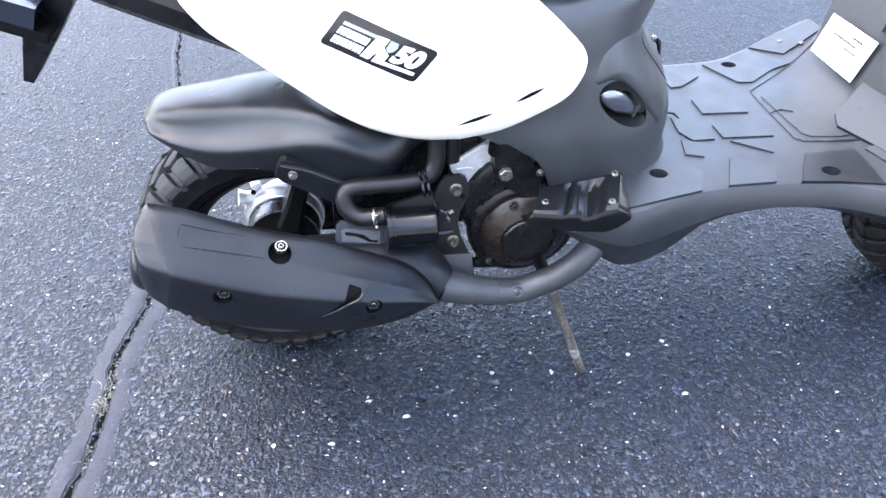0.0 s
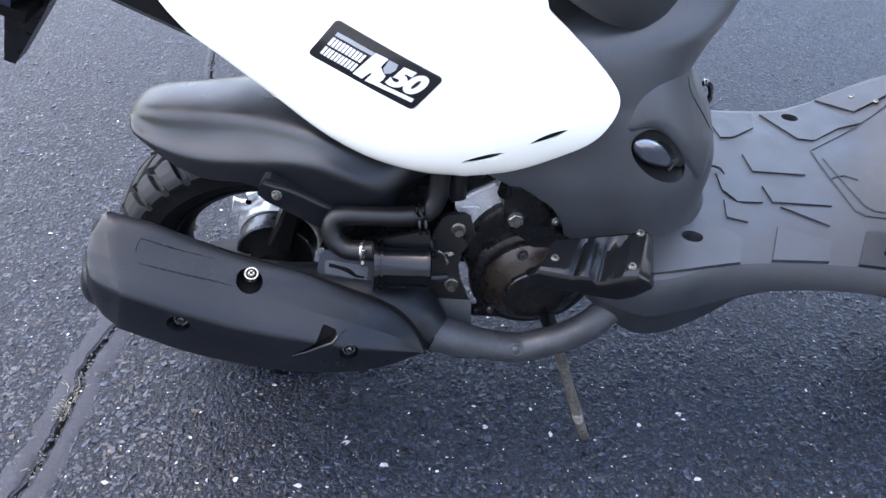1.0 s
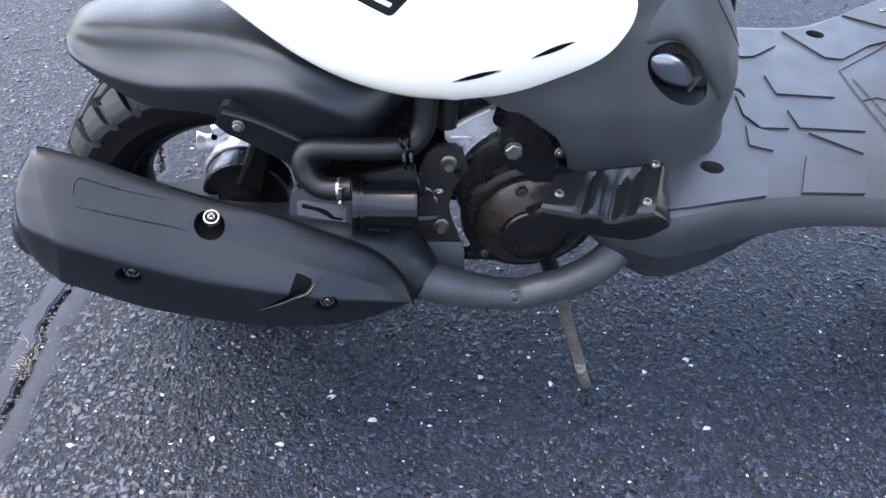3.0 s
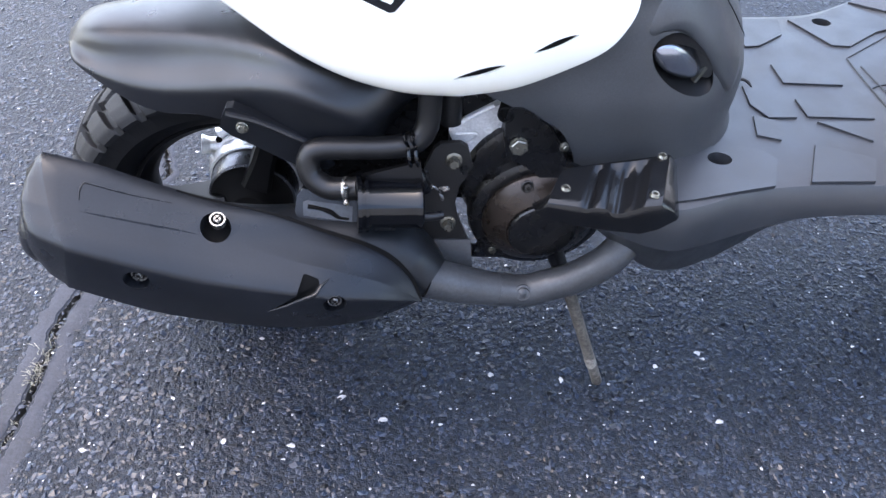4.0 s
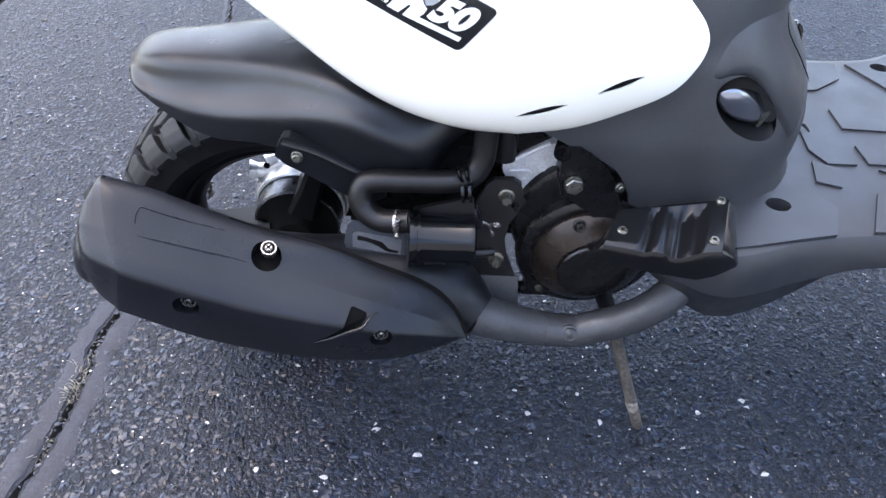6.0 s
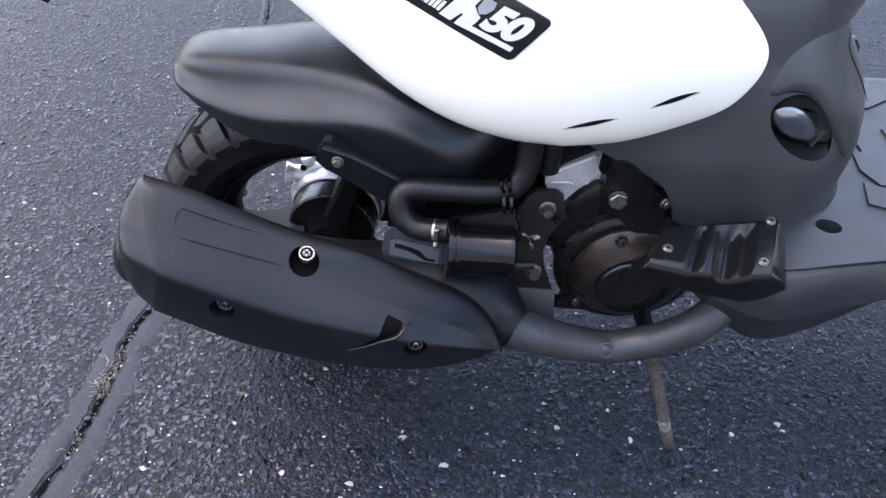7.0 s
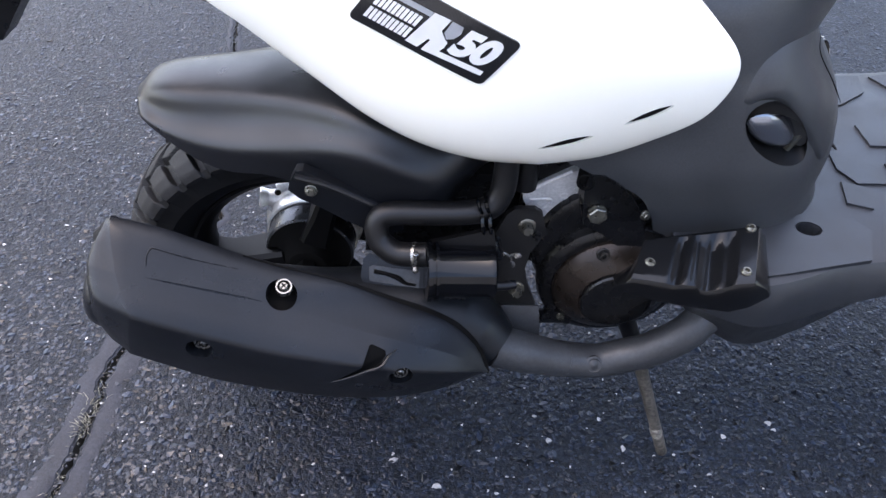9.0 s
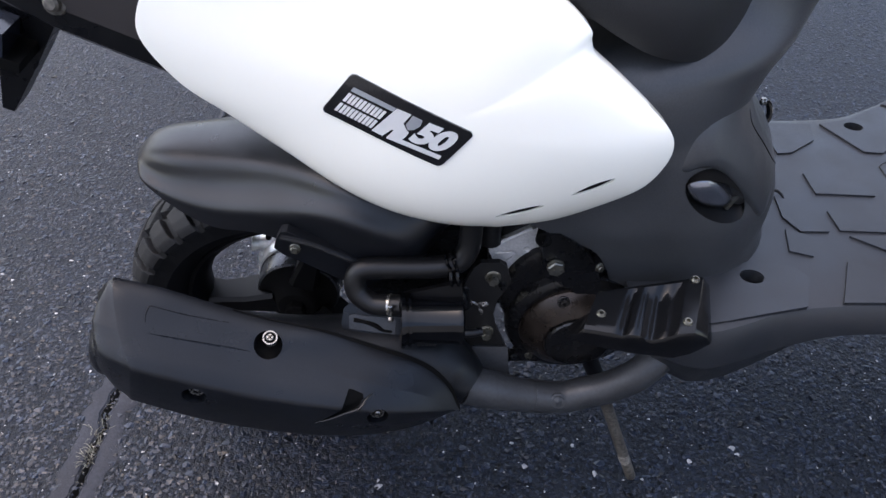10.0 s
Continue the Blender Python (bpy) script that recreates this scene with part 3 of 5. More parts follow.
# white side panel
OUTLINE = [(0.25, 0.4865), (0.3, 0.4955), (0.345, 0.515), (0.378, 0.535), (0.393, 0.558), (0.397, 0.58), (0.389, 0.599), (0.366, 0.6225), (0.337, 0.648), (0.3125, 0.6685), (0.3065, 0.68), (0.302, 0.6925), (0.27, 0.717), (0.2, 0.745), (0.1, 0.762), (0.02, 0.757), (-0.018, 0.728), (-0.0385, 0.701), (-0.0425, 0.674), (-0.02, 0.637), (0.013, 0.609), (0.05, 0.577), (0.1, 0.537), (0.15, 0.507), (0.2, 0.4905)]
CORE = Vector((0.19, 0, 0.625))
rim_pts = spline([(x, 0, z) for x, z in OUTLINE + OUTLINE[:1]], 145)[:-1]
rim_ang = np.unwrap([math.atan2(p.z - CORE.z, p.x - CORE.x) for p in rim_pts])
rim_rad = [(p - CORE).length for p in rim_pts]


soft_rad = [sum(rim_rad[(i + k) % 144] for k in range(-18, 19)) / 37 for i in range(144)]


def ring_radius(f, hard, soft):
    """The radius of the panel's ring f, which turns from the outline into a soft oval inwards."""
    return f * (soft + (hard - soft) * f ** 5)


def bulge(x, z, f):
    """How far the panel stands out of its rim: fullest low at the front, flatter to the rear and the top."""
    a = max(0.35, 0.54 + 1.6 * (x - 0.1 + math.hypot(x - 0.1, 0.03)) - 2.5 * (z - 0.625))
    return 0.05 * a / (1 + a ** 4) ** 0.25 * (1 - f ** 2.4) ** 0.9


def panel_y(x, z):
    """How far out the white panel bulges at (x, z)."""
    dx, dz = x - CORE.x, z - CORE.z
    a = math.atan2(dz, dx)
    while a < rim_ang[0]:
        a += 2 * math.pi
    while a > rim_ang[0] + 2 * math.pi:
        a -= 2 * math.pi
    hard, soft = (float(np.interp(a, [*rim_ang, rim_ang[0] + 2 * math.pi], [*r, r[0]])) for r in (rim_rad, soft_rad))
    lo, hi, want = 0.0, 1.0, math.hypot(dx, dz)
    for _ in range(24):
        mid = (lo + hi) / 2
        lo, hi = (mid, hi) if ring_radius(mid, hard, soft) < want else (lo, mid)
    return -0.168 - bulge(x, z, lo)


bm = bmesh.new()
RHO = [1.0, 0.995, 0.985, 0.965, 0.93, 0.88, 0.8, 0.7, 0.58, 0.45, 0.3, 0.15]
rings = []
for f, back in ((0.955, 0.022), (0.985, 0.02), (0.998, 0.012)):
    rings.append([CORE + (p - CORE) * f + Vector((0, -0.168 + back, 0)) for p in rim_pts])
for f in RHO:
    ring = []
    for p, hard, soft in zip(rim_pts, rim_rad, soft_rad):
        q = CORE + (p - CORE).normalized() * ring_radius(f, hard, soft)
        ring.append(Vector((q.x, -0.168 - bulge(q.x, q.z, f), q.z)))
    rings.append(ring)
loft(bm, rings)
white = part("side_panel", bm, WHITE, scooter, "glossy white painted side panel with two vents", 50)


def vent_shape(bm, a, b, tall, depth):
    """A leaf-shaped slot from a to b through the panel."""
    a, b = Vector(a), Vector(b)
    d = b - a
    n = Vector((-d.z, 0, d.x)).normalized()
    fs = [k / 12 for k in range(13)]
    top = [a + d * f + n * tall * math.sin(math.pi * f) ** 0.8 * (0.5 + 0.2 * f) for f in fs]
    low = [a + d * f - n * tall * math.sin(math.pi * f) ** 0.8 * 0.5 for f in fs[-2:0:-1]]
    ring = top + low
    loft(bm, [[p + Vector((0, y, 0)) for p in ring] for y in (-0.03, depth)])


SLOTS = [((0.241, -0.2, 0.5205), (0.285, -0.2, 0.5345)), ((0.307, -0.2, 0.5455), (0.3455, -0.2, 0.5605))]
for a, b in SLOTS:
    bm = bmesh.new()
    vent_shape(bm, a, b, 0.0078, 0.016)
    cut(white, bm)
    # black leaf just under the surface stands for shade inside the slot
    bm = bmesh.new()
    vent_shape(bm, a, b, 0.0072, 0.0155)
    for v in bm.verts:
        v.co.y = panel_y(v.co.x, v.co.z) + (0.0025 if v.co.y < -0.21 else 0.0135)
    part("vent", bm, VOID, white, "black leaf standing for the dark inside of the vent")

# badge on the white panel
B0, BU, BV = Vector((0.0978, 0, 0.6315)), Vector((0.0903, 0, -0.0408)), Vector((0.0222, 0, 0.0274))


def on_badge(u, v, lift):
    p = B0 + BU * u + BV * v
    return Vector((p.x, panel_y(p.x, p.z) - lift, p.z))


def decal(bm, shape, lift, thick=0.0007):
    """A flat shape in badge coordinates, laid on the panel's bulge."""
    lo = [on_badge(u, v, lift - thick) for u, v in shape]
    hi = [on_badge(u, v, lift) for u, v in shape]
    loft(bm, [lo, hi])


def badge_plate(bm, u0, v0, u1, v1, lift, round_u, round_v):
    """A thin plate with rounded corners, laid on the panel's bulge."""
    grid = []
    for k in range(41):
        a = 1 - abs(k / 20 - 1)
        f = 0.5 * a ** 2.2
        u = u0 + (u1 - u0) * (f if k <= 20 else 1 - f)
        gap = min(u - u0, u1 - u)
        cut_in = round_v * (1 - math.sqrt(max(0.0, 1 - (1 - min(gap / round_u, 1.0)) ** 2))) * 0.98
        vs = [v0 + cut_in + (v1 - v0 - 2 * cut_in) * m / 6 for m in range(7)]
        grid.append([on_badge(u, vs[0], lift - 0.002)] + [on_badge(u, v, lift) for v in vs] + [on_badge(u, vs[-1], lift - 0.002)])
    loft(bm, grid)


bm = bmesh.new()
badge_plate(bm, -0.026, -0.085, 1.03, 1.135, 0.0016, 0.042, 0.13)
part("badge", bm, INK, white, "black badge with silver figures and bars")
for v0, v1, n in ((0.43, 0.68, 5), (0.11, 0.36, 5)):
    for k in range(n):
        bm = bmesh.new()
        u, w = 0.05 + k * 0.0655, 0.057
        for a, b in ((0.0, 0.42), (0.6, 1.0)):
            decal(bm, [(u + w * a, v0), (u + w * b, v0), (u + w * b, v1), (u + w * a, v1)], 0.0026)
        part("badge_bar", bm, SILVER, white)
bm = bmesh.new()
decal(bm, [(0.385, 0.06), (0.476, 0.06), (0.498, 0.33), (0.515, 0.33), (0.512, 0.05), (0.965, 0.13), (0.962, 0.24), (0.616, 0.19), (0.624, 0.33), (0.618, 0.45), (0.592, 0.48), (0.55, 0.57), (0.53, 0.61), (0.53, 0.9), (0.412, 0.875)], 0.0026)
part("badge_emblem", bm, SILVER, white, "pale silver emblem shape")
bm = bmesh.new()
decal(bm, [(0.05, 0.745), (0.405, 0.765), (0.405, 0.87), (0.05, 0.855)], 0.0026)
part("badge_stripe", bm, SILVER_DARK, white, "grey stripe")
bm = bmesh.new()
decal(bm, [(0.555, 0.6), (0.594, 0.5), (0.631, 0.58), (0.648, 0.74), (0.63, 0.89), (0.545, 0.89)], 0.0026)
part("badge_inlay", bm, SILVER_DARK, white, "mid grey inlay")
font = bpy.data.curves.new("digits", "FONT")
font.body, font.size, font.offset = "50", 1.0, 0.06
probe = new("digits", font)
text_mesh = bpy.data.meshes.new_from_object(probe.evaluated_get(bpy.context.evaluated_depsgraph_get()))
bpy.data.objects.remove(probe)
bm = bmesh.new()
bm.from_mesh(text_mesh)
tx = [v.co.x for v in bm.verts]
ty = [v.co.y for v in bm.verts]
for v in bm.verts:
    fu, fv = (v.co.x - min(tx)) / (max(tx) - min(tx)), (v.co.y - min(ty)) / (max(ty) - min(ty))
    v.co = on_badge(0.648 + 0.297 * fu + 0.02 * fv, 0.25 + 0.68 * fv + 0.07 * fu, 0.0027)
part("badge_number", bm, SILVER, white, "silver figures 50", 0)

# exhaust
TOP = spline([(-0.117, -0.21, 0.4545), (-0.077, -0.21, 0.441), (-0.035, -0.21, 0.42), (0.016, -0.21, 0.3985), (0.074, -0.21, 0.3795), (0.1195, -0.21, 0.3568), (0.1615, -0.212, 0.3385), (0.1875, -0.214, 0.3205), (0.208, -0.222, 0.297), (0.2185, -0.235, 0.274)], 45)
RIDGE = spline([(-0.094, -0.276, 0.402), (-0.066, -0.277, 0.39), (-0.03, -0.277, 0.374), (0.016, -0.277, 0.356), (0.074, -0.276, 0.34), (0.125, -0.272, 0.324), (0.178, -0.258, 0.302), (0.219, -0.2355, 0.273)], 45)
LOW = spline([(-0.112, -0.27, 0.343), (-0.085, -0.271, 0.329), (-0.045, -0.271, 0.307), (0.002, -0.27, 0.29), (0.055, -0.269, 0.277), (0.113, -0.264, 0.268), (0.168, -0.252, 0.266), (0.217, -0.232, 0.27)], 45)
CREASE = spline([(-0.1085, -0.2475, 0.4245), (-0.089, -0.2458, 0.419), (-0.0535, -0.2445, 0.4055), (-0.0098, -0.241, 0.389), (0.0379, -0.2415, 0.3712), (0.0885, -0.2458, 0.3518), (0.1295, -0.248, 0.3375), (0.178, -0.2435, 0.3125), (0.2185, -0.2352, 0.2735)], 45)


def shield_section(a, e, b, c, f):
    """One section of the shield: rolled top edge, upper face, crease, band, ridge, lower face, turned-in hem."""
    out1 = Vector((0.0, -0.4, 0.9)) * 0.0025 * f
    am = (a + e) / 2 + out1
    eb = (e + b) / 2 + Vector((0, -0.6, 0.8)) * 0.0012 * f
    bc = (b + c) / 2 + Vector((0, -0.003, 0)) * f
    return [a + Vector((0, 0.007, -0.02)) * f, a + Vector((0, 0.006, -0.006)) * f, a + Vector((0, 0.003, -0.0008)) * f, a + (am - a) * 0.06, a + (am - a) * 0.5 + out1 * 0.25, am, e + (am - e) * 0.06, e + Vector((0, -0.3, 0.3)) * 0.0008 * f,
            e + (eb - e) * 0.08, eb, b + (eb - b) * 0.2, b + ((eb - b) + (bc - b)) * 0.045, b + (bc - b) * 0.14, bc, c + (bc - c) * 0.06, c + Vector((0, 0.006, -0.003)) * f, c + Vector((0, 0.03, -0.002)) * f]


bm = bmesh.new()
rings = []
for a, e, b, c in zip(TOP, CREASE, RIDGE, LOW):
    rings.append(shield_section(a, e, b, c, min(1.0, (TOP[-1] - a).length / 0.1)))
rings = rings[:1] + rings[2:3] + rings[5:]
rear = rings[0]
cap = []
middle = sum(rear, Vector()) / len(rear) + Vector((0.0, 0.02, 0.0))


def lean(p):
    """How far the cap is drawn out at a height: least at its top, most across the middle."""
    h = (0.4545 - p.z) / 0.1115
    return float(np.interp(h, [0.0, 0.15, 0.45, 0.8, 1.0], [0.3, 0.72, 1.0, 0.98, 0.72]))


for f, back in ((0.992, 0.0014), (0.962, 0.005), (0.932, 0.01), (0.903, 0.016), (0.868, 0.022), (0.81, 0.028), (0.73, 0.032), (0.6, 0.034), (0.4, 0.0345)):
    cap.insert(0, [middle + (p - middle) * f + Vector((-back, 0.1 * back, 0.2 * back)) * lean(p) for p in rear])
loft(bm, cap + rings, True, True)
exhaust_shield = part("exhaust_shield", bm, SHIELD, scooter, "matte black faceted exhaust heat shield", 26)
# claw vent and sunk screws are cut into the shield
CLAW = [(0.0681, -0.2755, 0.3124), (0.08, -0.2752, 0.3205), (0.0947, -0.2744, 0.332), (0.0968, -0.271, 0.3365), (0.099, -0.2665, 0.3405), (0.1016, -0.2598, 0.345), (0.1041, -0.2589, 0.3448), (0.112, -0.26, 0.341), (0.116, -0.2604, 0.3387), (0.1165, -0.2633, 0.3353), (0.1121, -0.2708, 0.3323), (0.1047, -0.2727, 0.3284), (0.0872, -0.2749, 0.3199)]
into = Vector((-0.12, 0.8, -0.55)).normalized()
bm = bmesh.new()
loft(bm, [[Vector(p) - into * 0.02 for p in CLAW], [Vector(p) + into * 0.011 for p in CLAW]])
bmesh.ops.triangulate(bm, faces=bm.faces[:])
# black lining and fill put the shade inside the vent into colour
cut(exhaust_shield, bm, VOID)
bm = bmesh.new()
core = sum((Vector(p) for p in CLAW), Vector()) / len(CLAW)
loft(bm, [[core + (Vector(p) - core) * 1.0 + into * d for p in CLAW] for d in (0.004, 0.0125)])
part("shield_vent", bm, VOID, exhaust_shield, "black fill standing for the dark inside of the claw-shaped vent")
bm = bmesh.new()
tube(bm, [(0.066, -0.2757, 0.3108), (0.082, -0.2755, 0.3172), (0.0982, -0.274, 0.325), (0.1125, -0.272, 0.331), (0.119, -0.264, 0.335), (0.1265, -0.2565, 0.3363)], [0.0004, 0.0012, 0.0016, 0.0017, 0.0014, 0.0004], 8, 40)
part("vent_lip", bm, SHIELD, exhaust_shield)
# black strip laid on the upper face for shade at the turned edge
bm = bmesh.new()
strip = []
for i in range(12, 45):
    a, e = TOP[i], CREASE[i]
    f = min(1.0, (TOP[-1] - a).length / 0.1)
    am = (a + e) / 2 + Vector((0.0, -0.4, 0.9)) * 0.0025 * f
    n = Vector((0.25, -0.4, 0.88)).normalized()
    d = (am - a).normalized()
    w = 0.0062 * min(1.0, (i - 12) / 16) * min(1.0, 0.35 + f)
    strip.append([a - d * 0.0015 + n * 0.0007, a + d * w + n * 0.0007, a + d * w - n * 0.003, a - d * 0.0015 - n * 0.003])
loft(bm, strip)
part("edge_shade", bm, VOID, exhaust_shield)
bm = bmesh.new()
turned(bm, (-0.13, -0.224, 0.383), (-1, 0.0, 0.15), [(0, 0.037), (0.007, 0.036), (0.012, 0.033), (0.0155, 0.029), (0.0165, 0.024), (0.016, 0.018), (0.004, 0.016)], 32)
part("tail_outlet", bm, SHIELD, exhaust_shield)


def shield_screw(rim, way, cup, deep, head, lift, nudge=(0, 0, 0)):
    """A washer-headed screw in a dark round pocket cut into the shield."""
    w = Vector(way).normalized()
    u = w.orthogonal().normalized()
    v = w.cross(u)
    o = Vector(rim)
    bm = bmesh.new()
    turned(bm, o - w * deep, w, [(0, cup), (0.03, cup)], 36)
    cut(exhaust_shield, bm)
    # black disc on the pocket floor stands for the shadow in it
    bm = bmesh.new()
    turned(bm, o - w * (deep + 0.002), w, [(0, cup * 1.02), (0.0022, cup * 1.02), (0.0022, cup * 0.9), (0.0026, 0.0)], 32)
    part("pocket_shade", bm, VOID, exhaust_shield)
    h = o + w * lift + Vector(nudge)
    bm = bmesh.new()
    turned(bm, h, w, [(-0.006, head * 0.9), (0.0, head), (0.0022, head), (0.003, head * 0.95), (0.003, head * 0.78), (0.002, head * 0.74)], 32)
    turned(bm, h, w, [(0.0, head * 0.5), (0.0036, head * 0.5), (0.0046, head * 0.4), (0.0046, 0.0)], 20)
    part("screw", bm, SCREW, exhaust_shield, "bright steel screw")
    bm = bmesh.new()
    turned(bm, h, w, [(0.0, head * 0.76), (0.0023, head * 0.76), (0.0024, 0.0)], 24)
    for d, e in ((u, v), (v, u)):
        p = h + w * 0.0044
        loft(bm, [[p + d * head * 0.36 * s + e * a + w * z for a, z in ((-0.0006, 0), (0.0006, 0), (0.0006, 0.0005), (-0.0006, 0.0005))] for s in (-1, 1)])
    part("screw_recess", bm, VOID, exhaust_shield)


shield_screw((0.0225, -0.2335, 0.3858), (0.12, -0.36, 0.9), 0.0138, 0.015, 0.0076, 0.001, (0.002, 0.0045, 0.0035))
shield_screw((-0.0455, -0.2765, 0.3605), (-0.05, -1, 0.1), 0.0118, 0.014, 0.0074, -0.0095)
shield_screw((0.1302, -0.2715, 0.3125), (0.1, -1, 0.1), 0.0115, 0.014, 0.0074, -0.0095)


def upper_face(x, v, lift=0.0):
    """A point on the shield's upper face: x along it, v from the top edge to the crease."""
    a, e = (Vector((x, *(float(np.interp(x, [p.x for p in line], [p[i] for p in line])) for i in (1, 2)))) for line in (TOP, CREASE))
    return a + (e - a) * v + Vector((0.0, -0.4, 0.9)) * (0.0025 * min(1.0, 2.4 * min(v, 1 - v)) + lift)


bm = bmesh.new()
tube(bm, [upper_face(x, v) for x, v in ((-0.0862, 0.78), (-0.0858, 0.6), (-0.083, 0.44), (-0.079, 0.42), (-0.06, 0.42), (-0.04, 0.4), (-0.0148, 0.36))], [0.0005, 0.0007, 0.0007, 0.0006, 0.0005, 0.0003], 6, 60)
tube(bm, [upper_face(x, 0.995) for x in (-0.088, -0.07, -0.04, -0.01, 0.012)], [0.0003, 0.0008, 0.001, 0.0008, 0.0002], 6, 40)
part("embossed_line", bm, BLACK, exhaust_shield)

bm = bmesh.new()
tube(bm, [(-0.11, -0.205, 0.36), (-0.04, -0.2, 0.338), (0.04, -0.192, 0.318), (0.1, -0.182, 0.306), (0.15, -0.178, 0.299), (0.185, -0.18, 0.29), (0.21, -0.188, 0.279), (0.232, -0.199, 0.269)], [0.036, 0.042, 0.043, 0.046, 0.047, 0.045, 0.038, 0.026], 32, 60)
part("muffler", bm, PIPE_DARK, scooter, "black muffler body behind the heat shield")
bm = bmesh.new()
tube(bm, [(0.225, -0.2, 0.272), (0.26, -0.2, 0.26), (0.3, -0.2, 0.25), (0.34, -0.2, 0.2465), (0.365, -0.2, 0.255), (0.395, -0.203, 0.272), (0.43, -0.2, 0.303), (0.46, -0.17, 0.33), (0.46, -0.1, 0.345)], [0.023, 0.022, 0.0195, 0.0185, 0.0185, 0.0185, 0.0185, 0.0185, 0.018], 22, 70)
turned(bm, (0.306, -0.2, 0.249), (1, 0, -0.15), [(-0.0012, 0.019), (-0.0008, 0.0197), (0.0008, 0.0197), (0.0012, 0.019)], 24)
turned(bm, (0.3335, -0.2128, 0.2565), (0, -0.8, 0.5), [(-0.006, 0.0105), (0.0016, 0.0098), (0.0024, 0.0078), (0.001, 0.0062), (0.0022, 0.0048), (0.0032, 0.0)], 22)
part("exhaust_pipe", bm, PIPE, scooter, "grey heat-dulled exhaust pipe with a kink")

# carrier plate, evaporative canister, hoses
bm = bmesh.new()
slab(bm, [(0.231, -0.148, 0.41), (0.238, -0.148, 0.417), (0.258, -0.148, 0.4175), (0.266, -0.148, 0.412), (0.273, -0.148, 0.387), (0.268, -0.148, 0.376), (0.26, -0.149, 0.36), (0.257, -0.15, 0.338), (0.261, -0.152, 0.318), (0.27, -0.154, 0.295), (0.281, -0.156, 0.268), (0.279, -0.158, 0.237), (0.236, -0.158, 0.249), (0.236, -0.156, 0.277), (0.219, -0.153, 0.305), (0.222, -0.149, 0.387)], (0, 0.006, 0), 0.0015)
carrier = part("carrier_plate", bm, CARRIER, scooter, "black stamped steel engine carrier plate")
# pipe grey in place of carrier black, for light on the leaning foot
bm = bmesh.new()
slab(bm, [(0.2355, -0.1585, 0.289), (0.277, -0.1585, 0.288), (0.2805, -0.173, 0.2525), (0.237, -0.173, 0.255)], (0, 0.003, -0.001), 0.001)
part("lower_flange", bm, PIPE, carrier, "foot of the plate, leaning out, coloured grey for the light on it")
bolt("bolt", (0.252, -0.149, 0.3965), (0, -1, 0.15), carrier, 0.0058, 0.0088, tall=0.011)
bolt("bolt", (0.25, -0.154, 0.311), (0, -1, 0.15), carrier, 0.0058, 0.0088, tall=0.011)
bolt("bolt", (0.2635, -0.149, 0.3845), (0, -1, 0.1), carrier, 0.004, tall=0.006, mat=CASE)
bolt("bolt", (0.2215, -0.158, 0.385), (0, -1, 0.1), carrier, 0.0045, tall=0.008, mat=CASE)

CAN_A, CAN_B = Vector((0.152, -0.194, 0.377)), Vector((0.217, -0.19, 0.374))
bm = bmesh.new()
turned(bm, CAN_A, CAN_B - CAN_A, [(0.0, 0.012), (0.0, 0.027), (0.001, 0.0295), (0.005, 0.0295), (0.0055, 0.0265), (0.008, 0.0265), (0.0085, 0.029), (0.0115, 0.029), (0.012, 0.0255), (0.058, 0.026), (0.06, 0.0272), (0.064, 0.0272), (0.066, 0.025), (0.066, 0.0)], 48)
canister = part("canister", bm, LACQUER, scooter, "glossy black ribbed charcoal canister")
bm = bmesh.new()
tube(bm, [(0.214, -0.207, 0.372), (0.226, -0.206, 0.3705), (0.238, -0.202, 0.369)], [0.005, 0.0045, 0.0045], 12)
part("nipple", bm, BLACK, canister)
bm = bmesh.new()
slab(bm, [(0.091, -0.172, 0.371), (0.097, -0.168, 0.3745), (0.139, -0.168, 0.37), (0.152, -0.168, 0.368), (0.152, -0.19, 0.342), (0.116, -0.19, 0.346), (0.092, -0.189, 0.351), (0.0885, -0.184, 0.358)], (0, 0.004, -0.004), 0.0012)
part("canister_bracket", bm, BLACK, canister, "black slotted steel bracket")
bm = bmesh.new()
slab(bm, [(0.097, -0.1775, 0.3655), (0.101, -0.1765, 0.3668), (0.139, -0.1765, 0.3598), (0.147, -0.1765, 0.3575), (0.146, -0.1875, 0.3458), (0.097, -0.1855, 0.3535)], (0, -0.0012, 0.0012), 0.0008)
part("bracket_slot", bm, PIPE, canister)
bm = bmesh.new()
tube(bm, [(0.102, -0.182, 0.3635), (0.114, -0.183, 0.361), (0.125, -0.184, 0.3565), (0.133, -0.186, 0.351), (0.143, -0.187, 0.3495)], [0.0022, 0.0018, 0.0026, 0.0018, 0.0012], 8)
part("wire", bm, VOID, canister)
bm = bmesh.new()
slab(bm, [(0.156, -0.176, 0.397), (0.216, -0.176, 0.416), (0.219, -0.184, 0.395), (0.219, -0.188, 0.378), (0.156, -0.188, 0.378)], (0, 0.005, 0), 0.001)
part("backing_plate", bm, WHEEL, canister)
for k in range(5):
    bm = bmesh.new()
    block(bm, (0.172 + 0.0042 * k, -0.2155, 0.3625), (0.0028, 0.0012, 0.0034), (20, 0, 0), 0)
    part("moulded_mark", bm, BLACK, canister)

